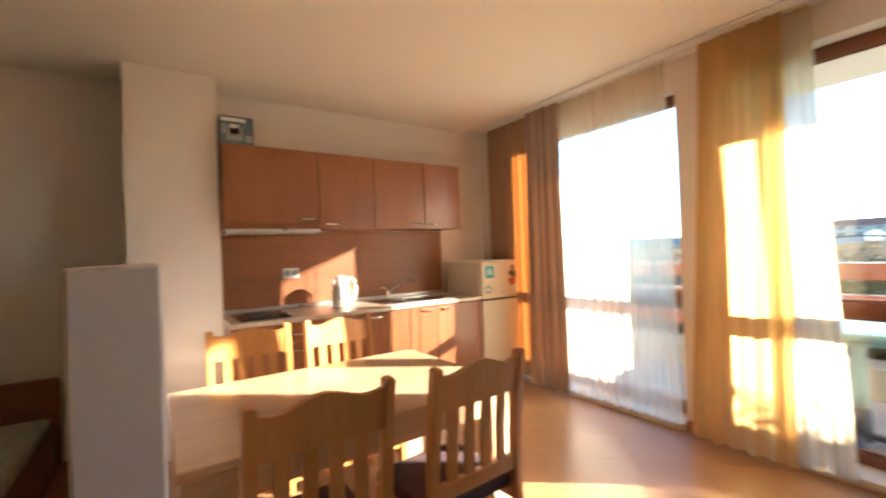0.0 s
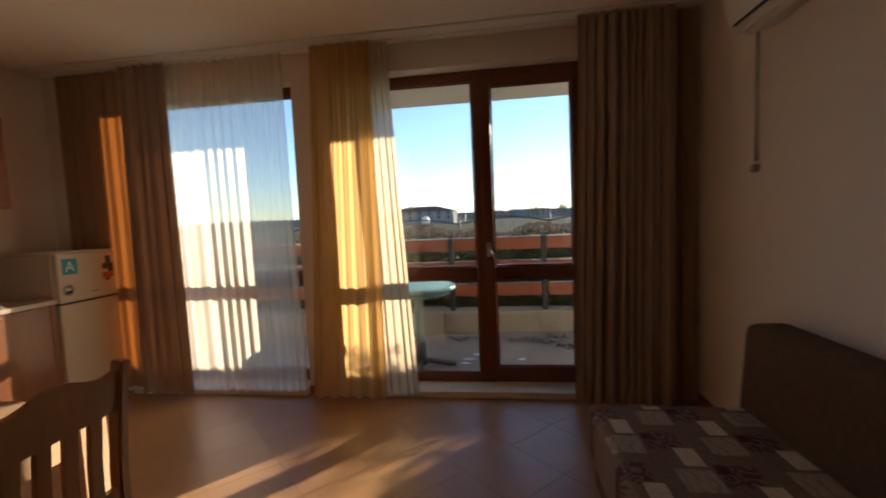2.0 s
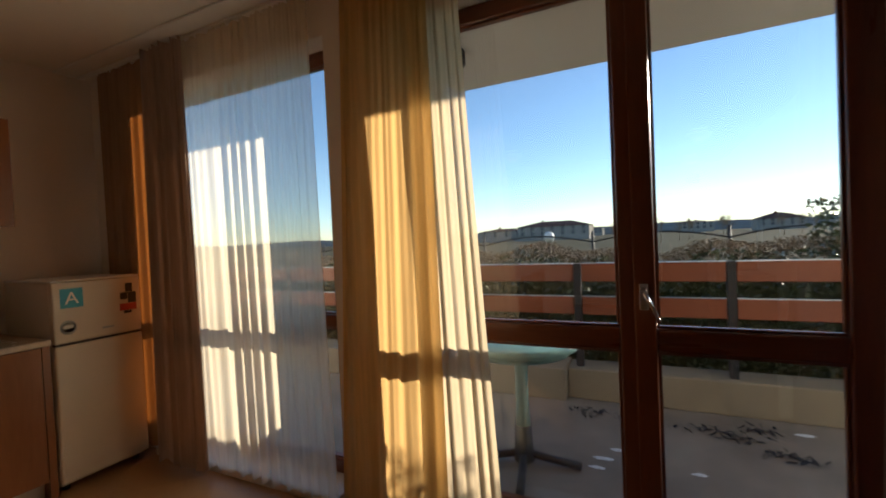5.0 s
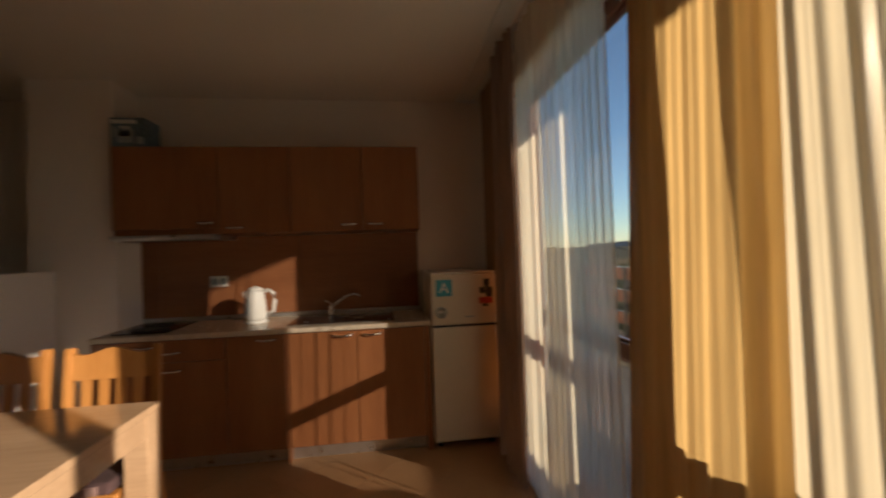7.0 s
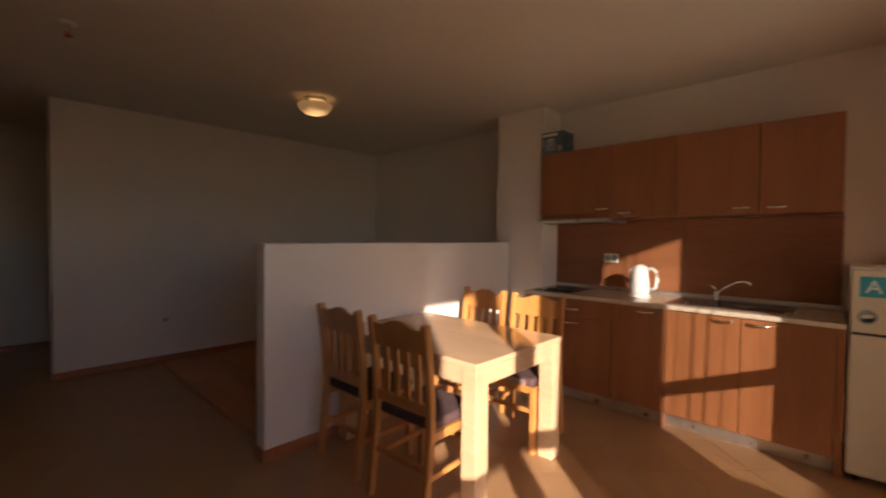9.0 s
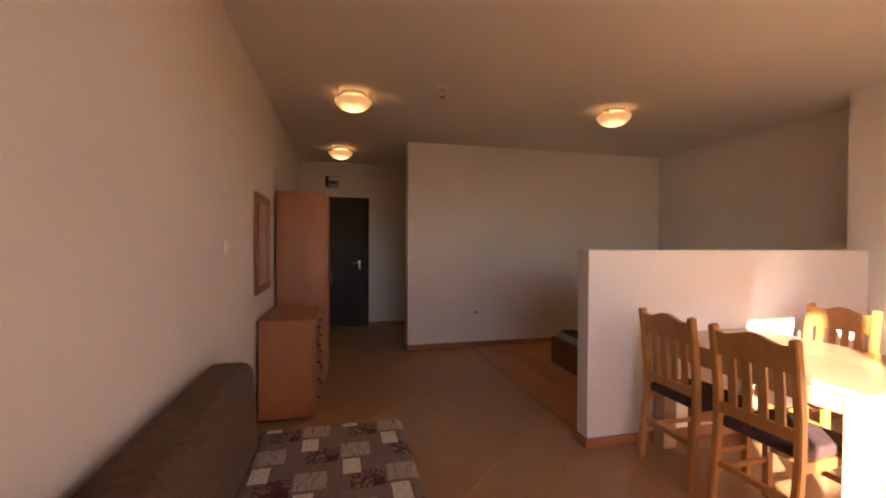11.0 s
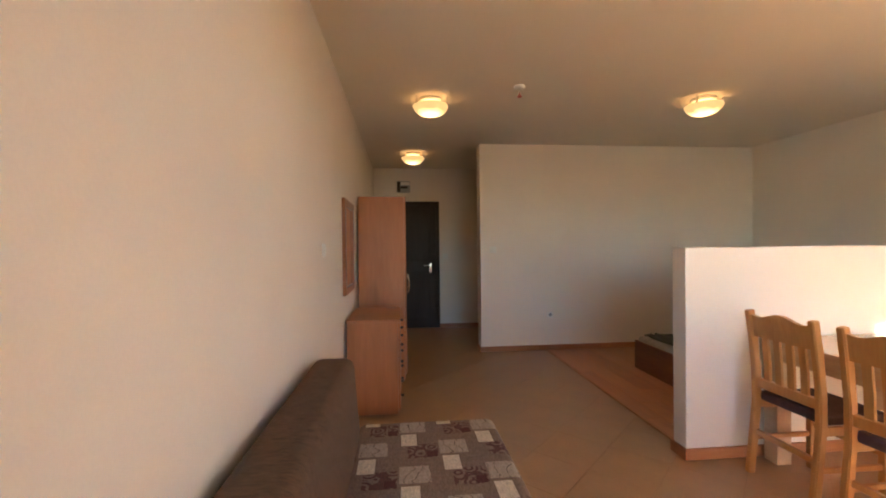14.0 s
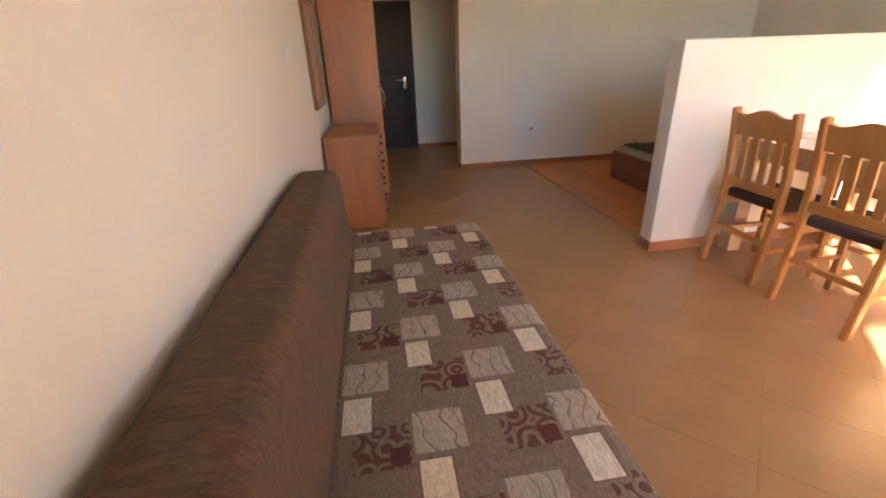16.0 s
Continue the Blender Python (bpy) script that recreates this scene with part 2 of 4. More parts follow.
WARDROBE = wood("wardrobe_wood", (0.42, 0.17, 0.068), (0.32, 0.12, 0.046), 0.42, "z", 5, coat=0.05)
DOORWOOD = wood("door_wood", (0.036, 0.021, 0.018), (0.02, 0.011, 0.010), 0.6, "z", 12)
MIRROR = mat("mirror_glass", (0.9, 0.9, 0.9), 0.03, 1.0, 0.01)
BEDWOOD = wood("bed_wood", (0.24, 0.10, 0.045), (0.15, 0.06, 0.03), 0.45, "y", 6)
MATTRESS = mat("mattress_cloth", (0.42, 0.42, 0.38), 0.95, vary=0.2, scale=12, fine=200, bump=0.2)
BLANKET = mat("blanket", (0.06, 0.075, 0.07), 0.95, vary=0.4, scale=14, fine=150, bump=0.3)
LAMP = glow("lamp_glass", (1.0, 0.55, 0.20), 0.33)
TERRACE = mat("terrace_concrete", (0.25, 0.215, 0.18), 0.85, vary=0.3, scale=3, fine=50, bump=0.2)
PARAPET = mat("parapet_plaster", (0.31, 0.255, 0.185), 0.9, vary=0.12, scale=4, fine=60, bump=0.2)
RAILWOOD = wood("rail_plank", (0.28, 0.075, 0.028), (0.19, 0.05, 0.02), 0.5, "x", 7, rnd=0.2)
IRON = mat("dark_iron", (0.03, 0.028, 0.03), 0.6)
SNOW = mat("snow", (0.85, 0.88, 0.92), 0.8, vary=0.05, bump=0.2)
TABLE_GREEN = mat("green_plastic", (0.20, 0.36, 0.32), 0.35, vary=0.1)
LEAF = mat("hedge_leaf", (0.075, 0.095, 0.04), 0.28, vary=0.4, scale=8, fine=40)
DRYLEAF = mat("dry_twigs", (0.20, 0.14, 0.085), 0.8, vary=0.4, scale=6, fine=40)
GROUND = mat("dry_grass", (0.09, 0.08, 0.05), 0.95, vary=0.4, scale=0.3, fine=4)
HOUSEWALL = mat("house_wall", (0.30, 0.275, 0.25), 0.9, vary=0.08, scale=0.4, fine=3)
ROOF = mat("roof_tiles", (0.075, 0.045, 0.042), 0.8, vary=0.2, scale=1, fine=12)
FARWIN = mat("far_window", (0.05, 0.06, 0.08), 0.2)
# the haze of distance is mixed into the hills' base colour
HAZED_HILL = mat("hazed_far_hill", (0.21, 0.22, 0.235), 1.0, vary=0.35, scale=0.03, fine=0.25)
CARTON = mat("carton_print", (0.09, 0.14, 0.18), 0.6, vary=0.5, scale=14, fine=40)
sheen = CHENILLE.node_tree.nodes["Principled BSDF"].inputs
sheen["Sheen Weight"].default_value, sheen["Sheen Roughness"].default_value, sheen["Sheen Tint"].default_value = 0.12, 0.4, (0.8, 0.6, 0.4, 1)
for m in (GROUND, HAZED_HILL, ROOF, HOUSEWALL):
    m.node_tree.nodes["Principled BSDF"].inputs["Specular IOR Level"].default_value = 0.05


# ---- builders ----
ORIGIN = {}


def solid_bm(bm, lo, hi, bevel=0.0, seg=1):
    """Adds a block with optional rounded edges to bm."""
    vs = [bm.verts.new((hi[0] if i & 1 else lo[0], hi[1] if i & 2 else lo[1], hi[2] if i & 4 else lo[2])) for i in range(8)]
    fs = [bm.faces.new([vs[i] for i in f]) for f in ((0, 2, 3, 1), (4, 5, 7, 6), (0, 1, 5, 4), (2, 6, 7, 3), (0, 4, 6, 2), (1, 3, 7, 5))]
    if bevel:
        es = list({e for f in fs for e in f.edges})
        bmesh.ops.bevel(bm, geom=es, offset=bevel, segments=seg, affect="EDGES", profile=0.5)
    return bm


def block(lo, hi, bevel=0.0, seg=1):
    return solid_bm(bmesh.new(), lo, hi, bevel, seg)


def lathe(profile, centre, n=24, axis="z", closed=True):
    """A turned shape: profile of (radius, height)."""
    bm = bmesh.new()
    rings = []
    for r, h in profile:
        ring = []
        for i in range(n):
            a = 2 * math.pi * i / n
            p = {"z": (r * math.cos(a), r * math.sin(a), h), "y": (r * math.cos(a), h, r * math.sin(a)), "x": (h, r * math.cos(a), r * math.sin(a))}[axis]
            ring.append(bm.verts.new(Vector(p) + Vector(centre)))
        rings.append(ring)
    for a, b in zip(rings, rings[1:]):
        for i in range(n):
            bm.faces.new((a[i], a[(i + 1) % n], b[(i + 1) % n], b[i]))
    if closed:
        bm.faces.new(rings[0])
        bm.faces.new(rings[-1])
    bmesh.ops.recalc_face_normals(bm, faces=bm.faces)
    for f in bm.faces:
        f.smooth = len(f.verts) == 4
    return bm


def tube(points, r, n=8):
    """A round bar along points."""
    bm = bmesh.new()
    pts = [Vector(p) for p in points]
    rings = []
    for i, p in enumerate(pts):
        d = (pts[min(i + 1, len(pts) - 1)] - pts[max(i - 1, 0)]).normalized()
        q = d.to_track_quat("Z", "Y")
        rings.append([bm.verts.new(p + q @ Vector((r * math.cos(2 * math.pi * k / n), r * math.sin(2 * math.pi * k / n), 0))) for k in range(n)])
    for a, b in zip(rings, rings[1:]):
        for k in range(n):
            f = bm.faces.new((a[k], a[(k + 1) % n], b[(k + 1) % n], b[k]))
            f.smooth = True
    bm.faces.new(rings[0][::-1])
    bm.faces.new(rings[-1])
    return bm


def swept(points, w, d):
    """A square bar along points in a plane of constant y: w along y, d across."""
    bm = bmesh.new()
    pts = [Vector(p) for p in points]
    rings = []
    for i, p in enumerate(pts):
        t = (pts[min(i + 1, len(pts) - 1)] - pts[max(i - 1, 0)]).normalized()
        s = Vector((t.z, 0, -t.x)) * d / 2
        y = Vector((0, w / 2, 0))
        rings.append([bm.verts.new(p + a) for a in (s + y, s - y, -s - y, -s + y)])
    for a, b in zip(rings, rings[1:]):
        for k in range(4):
            bm.faces.new((a[k], a[(k + 1) % 4], b[(k + 1) % 4], b[k]))
    bm.faces.new(rings[0][::-1])
    bm.faces.new(rings[-1])
    bmesh.ops.recalc_face_normals(bm, faces=bm.faces)
    es = [e for e in bm.edges if len(e.link_faces) == 2 and e.calc_face_angle(0) > 0.9]
    bmesh.ops.bevel(bm, geom=es, offset=min(w, d) * 0.14, segments=2, affect="EDGES")
    return bm


def to_mesh(name, bm, material):
    me = bpy.data.meshes.new(name)
    bm.to_mesh(me)
    bm.free()
    me.materials.append(material)
    return me


def part(name, bm, material, parent, label=""):
    o = ORIGIN[parent]
    bm.transform(Matrix.Translation(-o))
    ob = new(name, to_mesh(name, bm, material))
    ob.parent = parent
    ORIGIN[ob] = o
    return tagged(ob, label)


def thing(name, at, label, category, group="", kind=""):
    ob = new(name)
    ob.location = at
    ob.empty_display_size = 0.05
    ORIGIN[ob] = Vector(at)
    return tagged(ob, label, category, group, kind)


def structure(name, bm, material, label="", category="wall"):
    ob = new(name, to_mesh(name, bm, material))
    ORIGIN[ob] = Vector((0, 0, 0))
    return tagged(ob, label, category, "", "structure")


def lone(name, bm, material, label, category, group=""):
    ob = new(name, to_mesh(name, bm, material))
    ORIGIN[ob] = Vector((0, 0, 0))
    return tagged(ob, label, category, group)


def text_part(name, words, size, m, material, parent):
    cu = bpy.data.curves.new(name, "FONT")
    cu.body, cu.size, cu.extrude, cu.align_x, cu.align_y = words, size, 0.0005, "CENTER", "CENTER"
    tmp = new("lettering", cu)
    bpy.context.view_layer.update()
    me = bpy.data.meshes.new_from_object(tmp.evaluated_get(bpy.context.evaluated_depsgraph_get()))
    bpy.data.objects.remove(tmp)
    me.materials.clear()
    me.materials.append(material)
    bm = bmesh.new()
    bm.from_mesh(me)
    bm.transform(m)
    return part(name, bm, material, parent)


# ---- large structure ----
H = 2.60
walls = [
    ("wall_kitchen", (-0.32, -3.31, -0.1), (0.0, 0.15, H)),
    ("wall_pillar", (0.0, -3.31, 0), (0.31, -2.775, H)),
    ("wall_alcove", (-0.32, -6.13, -0.1), (-0.12, -3.31, H)),
    ("wall_back", (-0.12, -6.13, -0.1), (3.56, -5.93, H)),
    ("wall_corridor", (3.1, -7.6, -0.1), (3.3, -6.13, H)),
    ("wall_sofa", (4.99, -7.8, -0.1), (5.19, 0.15, H)),
]
for nm, a, b in walls:
    structure(nm, block(a, b), PLASTER, "cream painted plaster wall")
end = bmesh.new()
solid_bm(end, (3.1, -7.8, -0.1), (3.93, -7.6, H))
solid_bm(end, (4.81, -7.8, -0.1), (4.99, -7.6, H))
solid_bm(end, (3.93, -7.8, 2.06), (4.81, -7.6, H))
structure("wall_end", end, PLASTER, "cream plaster wall round the entrance door")
win = bmesh.new()
YW = -0.107
# the pier's outer pilaster is unseen, added to trim the sun through window_1
for a, b in (((0.0, YW, -0.1), (0.64, 0.15, 2.41)), ((4.32, YW, -0.1), (4.99, 0.15, 2.41)), ((2.155, YW, -0.1), (2.255, 0.015, 2.41)),
             ((2.255, YW, -0.1), (2.62, 0.15, 2.41)), ((2.255, 0.15, -0.1), (2.62, 0.365, 2.55)), ((0.0, YW, 2.41), (4.99, 0.15, H))):
    solid_bm(win, a, b)
structure("wall_window", win, PLASTER, "cream plaster wall with two tall openings and an added unseen pilaster")
for x0, x1 in ((0.64, 2.155), (2.62, 4.32)):
    structure("trim", block((x0, YW + 0.002, 2.406), (x1, 0.02, 2.4095)), LINING, "glossy white painted soffit over the window", "reveal")
structure("wall_half", block((0.31, -3.285, 0), (2.805, -3.16, 1.305), 0.006, 2), PLASTER, "half-height white plaster partition beside the table")
structure("ceiling", block((-0.32, -7.8, H), (5.19, 0.15, H + 0.2)), CEIL, "cream painted flat ceiling", "ceiling")
floor = structure("floor", block((-0.32, -7.8, -0.1), (5.19, 0.15, -0.0018)), GROUT, "beige ceramic tiles laid diagonally", "floor")
for nm, a, b in (("baseboard", (0.31, -3.16, 0), (2.805, -3.146, 0.07)), ("baseboard", (2.805, -3.299, 0), (2.819, -3.146, 0.07)),
                 ("baseboard", (-0.12, -5.93, 0), (3.56, -5.916, 0.065)), ("baseboard", (3.3, -7.6, 0), (3.93, -7.586, 0.065)),
                 ("baseboard", (3.56, -6.13, 0), (3.574, -5.916, 0.065)), ("baseboard", (4.976, -4.0, 0), (4.99, -0.107, 0.065)),
                 ("baseboard", (0.31, -3.299, 0), (2.805, -3.285, 0.07)), ("baseboard", (2.155, -0.121, 0), (2.62, -0.107, 0.065))):
    structure(nm, block(a, b, 0.003), SKIRT, "reddish-brown wooden skirting board", "baseboard")
for y0, y1 in ((-0.205, -0.165), (-0.335, -0.225)):
    structure("trim", block((0.02, y0, H - 0.014), (4.97, y1, H), 0.004), WHITEP, "white plastic ceiling curtain track", "curtain track")


def window(name, x0, x1, stiles, fields, label, handle=None, bar=0.855):
    """A full-height wooden window: outer frame, stiles at the given centres, and in each field its rails, panes and beads.
    fields: for each field the top of the bottom rail, the bottom of the top rail."""
    w = thing(name, ((x0 + x1) / 2, 0.05, 0.05), label, "window", kind="structure")
    yi, yo = 0.02, 0.10
    edges = [(x0, x0 + 0.105)] + [(s - 0.068, s + 0.068) for s in stiles] + [(x1 - 0.105, x1)]
    for a, b in edges:
        part("stile", block((a, yi, 0.05), (b, yo, 2.408), 0.008, 2), FRAME, w)
    for (a0, a), (b, b0), (low, high) in zip(edges, edges[1:], fields):
        for z0, z1, nm in ((0.05, low, "bottom_rail"), (bar, 0.948, "transom"), (high, 2.408, "top_rail")):
            part(nm, block((a, yi + 0.004, z0), (b, yo - 0.004, z1), 0.008, 2), FRAMEH, w)
        for z0, z1 in ((low, bar), (0.948, high)):
            p = part("pane", block((a, 0.058, z0), (b, 0.064, z1)), GLASS, w)
            p.visible_shadow = False
            part("bead", block((a, 0.038, z0), (b, 0.054, z0 + 0.012), 0.003), FRAMEH, w)
            part("bead", block((a, 0.038, z1 - 0.012), (b, 0.054, z1), 0.003), FRAMEH, w)
            for xa, xb in ((a, a + 0.012), (b - 0.012, b)):
                part("bead", block((xa, 0.038, z0 + 0.012), (xb, 0.054, z1 - 0.012), 0.003), FRAME, w)
    if len(stiles):
        # the meeting edge of the opening leaf stands proud of the stile
        part("sash_edge", block((stiles[0] - 0.012, yi - 0.012, 0.06), (stiles[0] + 0.066, yi, 2.40), 0.005, 2), FRAME, w)
    if handle:
        hx, hz = handle
        part("handle_plate", block((hx - 0.016, -0.002, hz - 0.075), (hx + 0.016, 0.008, hz + 0.03), 0.003), CHROME, w, "chrome handle plate")
        hd = part("handle", lathe([(0.014, -0.045), (0.014, -0.02), (0.011, -0.012), (0.011, -0.002)], (hx, 0, hz), 14, "y"), CHROME, w, "chrome window handle turned aslant")
        part("lever", tube([(hx, -0.040, hz), (hx + 0.02, -0.042, hz - 0.035), (hx + 0.05, -0.042, hz - 0.105)], 0.008), CHROME, hd)
    return w


window("window_1", 0.64, 2.253, [], [(0.13, 2.33)], "tall brown wooden window with a transom", bar=0.872)
window("window_2", 2.62, 4.32, [3.568], [(0.115, 2.33), (0.168, 2.285)], "tall brown wooden balcony door of two leaves", (3.592, 1.10))
for a, b in ((0.64, 2.155), (2.62, 4.32)):
    structure("window_sill", block((a, -0.17, 0), (b, 0.15, 0.05), 0.006, 2), SILL, "pale stone threshold under the window", "sill")

# entrance door
door = thing("door_1", (4.37, -7.6, 0), "dark brown closed wooden entrance door", "door", kind="structure")
for a, b in (((3.93, -7.66, 0), (3.985, -7.585, 2.06)), ((4.755, -7.66, 0), (4.81, -7.585, 2.06)), ((3.985, -7.66, 2.0), (4.755, -7.585, 2.06))):
    part("door_frame", block(a, b, 0.004), DOORWOOD, door)
leaf = part("door_leaf", block((3.985, -7.64, -0.006), (4.755, -7.6, 2.0), 0.003), DOORWOOD, door)
for z0, z1 in ((0.18, 0.92), (1.08, 1.85)):
    part("panel", block((4.10, -7.602, z0), (4.64, -7.594, z1), 0.004), DOORWOOD, leaf)
part("handle_plate", block((4.055, -7.6, 0.90), (4.095, -7.593, 1.06), 0.003), CHROME, leaf, "chrome handle plate")
part("handle", tube([(4.075, -7.596, 1.02), (4.075, -7.55, 1.02), (4.19, -7.545, 1.02)], 0.009), CHROME, leaf, "chrome lever handle")


# ---- curtains ----
def curtain(name, top, bottom, y, z0, z1, folds, depth, material, label, seed, drift=0.0):
    """A hanging pleated cloth: it spreads from its top span to its bottom span, its folds uneven."""
    rng = random.Random(seed)
    ph = [rng.uniform(0, 6.28) for _ in range(6)]
    nu, nv = folds * 10, 26
    bm = bmesh.new()
    grid = []
    for j in range(nv + 1):
        v = j / nv
        row = []
        for i in range(nu + 1):
            u = i / nu
            a = top[0] + (top[1] - top[0]) * u
            b = bottom[0] + (bottom[1] - bottom[0]) * u
            x = a + (b - a) * v ** 1.15
            warp = u + 0.045 * math.sin(5 * u + ph[0]) + 0.026 * math.sin(13 * u + ph[1])
            amp = depth * (0.55 + 0.45 * v) * (0.75 + 0.35 * math.sin(9 * u + ph[2]))
            dy = amp * math.sin(2 * math.pi * folds * warp + 0.5 * math.sin(3 * v + ph[3]) * v)
            dy += 0.35 * depth * math.sin(2 * math.pi * folds * 2.1 * warp + ph[4]) * (1 - 0.4 * v)
            x += 0.3 * depth * math.cos(2 * math.pi * folds * warp + ph[5])
            z = z1 + (z0 - z1) * v + (0.008 * math.sin(2 * math.pi * folds * u + ph[2]) if j == nv else 0)
            row.append(bm.verts.new((x, y + dy + drift * v, z)))
        grid.append(row)
    for r, q in zip(grid, grid[1:]):
        for i in range(nu):
            bm.faces.new((r[i], r[i + 1], q[i + 1], q[i])).smooth = True
    c = thing(name, ((top[0] + top[1]) / 2, y, z0), label, "curtain", "curtains at the windows")
    part("cloth", bm, material, c)
    for i in range(folds):
        x = top[0] + (top[1] - top[0]) * (i + 0.5) / folds
        part("glider", block((x - 0.005, y - 0.006, z1 - 0.01), (x + 0.005, y + 0.006, H - 0.02)), WHITEP, c)
    return c


curtain("curtain", (0.19, 0.94), (0.19, 0.94), -0.165, 0.06, 2.585, 6, 0.014, BROWN_CURTAIN, "brown cloth curtain hanging in shallow folds beside the fridge", 3)
curtain("curtain", (0.82, 1.225), (0.77, 1.25), -0.225, 0.03, 2.585, 5, 0.036, TAUPE_CURTAIN, "brown cloth curtain gathered in deep folds", 4)
curtain("curtain", (4.225, 4.80), (4.16, 4.78), -0.285, 0.03, 2.585, 8, 0.036, TAUPE_CURTAIN, "brown cloth curtain gathered in deep folds beside the sofa", 5)
curtain("curtain", (4.74, 4.96), (4.74, 4.96), -0.235, 0.03, 2.585, 3, 0.022, BROWN_CURTAIN, "brown cloth curtain in the corner beside the sofa", 6)
curtain("sheer_curtain", (1.16, 2.13), (1.20, 2.18), -0.185, 0.04, 2.585, 11, 0.019, CREAM_VOILE, "thin cream voile curtain lit by the sun", 7)
curtain("sheer_curtain", (2.38, 2.82), (2.25, 2.82), -0.245, 0.03, 2.585, 6, 0.014, GOLD_VOILE, "gathered golden voile curtain glowing in the sun", 8)
curtain("sheer_curtain", (2.72, 2.93), (2.76, 3.05), -0.195, 0.03, 2.585, 4, 0.012, LIT_GOLD_VOILE, "thin golden voile curtain edge, its colour paled for sun shining through", 9)


# ---- kitchen ----
def bow_handle(parent, y, z, x, half=0.065):
    part("handle", tube([(x, y - half, z), (x + 0.018, y - half * 0.75, z - 0.004), (x + 0.028, y, z - 0.008), (x + 0.018, y + half * 0.75, z - 0.004), (x, y + half, z)], 0.0078), CHROME, parent, "chrome bow handle")


def base_unit(y0, y1, fronts, label):
    u = thing("base_cabinet", (0.3, (y0 + y1) / 2, 0), label, "cabinet", "kitchen base cabinets")
    part("body", block((0.004, y0 + 0.001, 0.10), (0.578, y1 - 0.001, 0.848)), CABINET, u)
    part("plinth", block((0.45, y0 + 0.001, 0.0), (0.535, y1 - 0.001, 0.10)), ALU, u, "brushed metal plinth")
    for a, b, z0, z1, hy, hz in fronts:
        d = part("door", block((0.580, a + 0.002, z0), (0.600, b - 0.002, z1), 0.002), CABINET, u)
        bow_handle(d, hy, hz, 0.598)
    return u


base_unit(-2.774, -2.386, [(-2.774, -2.386, 0.10, 0.845, -2.47, 0.81)], "brown wood-grain kitchen base cabinet under the hob")
base_unit(-2.384, -1.986, [(-2.384, -1.986, 0.708, 0.845, -2.315, 0.66 + 0.11), (-2.384, -1.986, 0.10, 0.704, -2.315, 0.655)], "brown wood-grain kitchen cabinet with drawer and door")
base_unit(-1.984, -1.622, [(-1.984, -1.622, 0.10, 0.845, -1.737, 0.818)], "brown wood-grain kitchen base cabinet with chrome handle")
base_unit(-1.600, -0.702, [(-1.600, -1.156, 0.10, 0.845, -1.25, 0.82), (-1.154, -0.702, 0.10, 0.845, -1.058, 0.82)], "sunlit brown two-door sink cabinet")
for a, b in ((-1.620, -1.602), (-0.700, -0.664)):
    lone("end_panel", block((0.004, a, 0.0), (0.598, b, 0.848), 0.001), CABINET, "brown wood-grain upright panel of the kitchen run", "panel")
wt = thing("worktop", (0.3, -1.72, 0.85), "pale speckled worktop with a rounded front edge", "worktop")
part("slab", block((0.004, -2.774, 0.85), (0.62, -0.662, 0.884), 0.009, 3), WORKTOP, wt)
part("upstand", block((0.004, -2.774, 0.885), (0.03, -0.69, 0.915), 0.006, 2), ALU, wt, "pale metal upstand")
sb = thing("splashback", (0.01, -1.73, 0.916), "brown wood-grain panels behind the worktop", "splashback")
for a, b in ((-2.774, -2.651), (-2.649, -1.621), (-1.619, -0.69)):
    part("panel", block((0.003, a, 0.916), (0.018, b, 1.52), 0.001), CABINET_SIDE, sb)

for y0, y1, hy, hz in ((-2.763, -2.087, -2.17, 1.605), (-2.085, -1.607, -1.98, 1.567), (-1.605, -1.106, -1.20, 1.573), (-1.104, -0.694, -1.008, 1.573)):
    u = thing("wall_cabinet", (0.18, (y0 + y1) / 2, 1.525), "brown wood-grain wall cabinet with one door", "cabinet", "kitchen wall cabinets")
    part("body", block((0.004, y0, 1.525), (0.353, y1, 2.13)), CABINET, u)
    d = part("door", block((0.355, y0 + 0.001, 1.525 if y0 > -2.7 else 1.565), (0.375, y1 - 0.001, 2.13), 0.002), CABINET, u)
    bow_handle(d, hy, hz, 0.373, 0.058)
hood = thing("cooker_hood", (0.2, -2.425, 1.49), "slim grey cooker hood under the cabinet", "cooker hood")
part("housing", block((0.02, -2.755, 1.49), (0.40, -2.09, 1.524), 0.006), ALU, hood)
part("lip", block((0.400, -2.755, 1.497), (0.425, -2.09, 1.523), 0.008, 2), ALU, hood)
part("filter", block((0.05, -2.72, 1.483), (0.36, -2.13, 1.49)), STEEL, hood)

hob = thing("hob", (0.32, -2.53, 0.884), "black two-ring hob set in the worktop", "hob")
part("glass_plate", block((0.10, -2.70, 0.884), (0.54, -2.36, 0.892), 0.003), BLACK, hob)
for x in (0.22, 0.42):
    part("ring", lathe([(0.085, 0.892), (0.085, 0.898), (0.075, 0.900), (0.02, 0.898)], (x, -2.55, 0), 28), DARKP, hob)
for y in (-2.42, -2.39):
    part("knob", lathe([(0.016, 0.892), (0.015, 0.91), (0.012, 0.912)], (0.46, y, 0), 14), DARKP, hob)

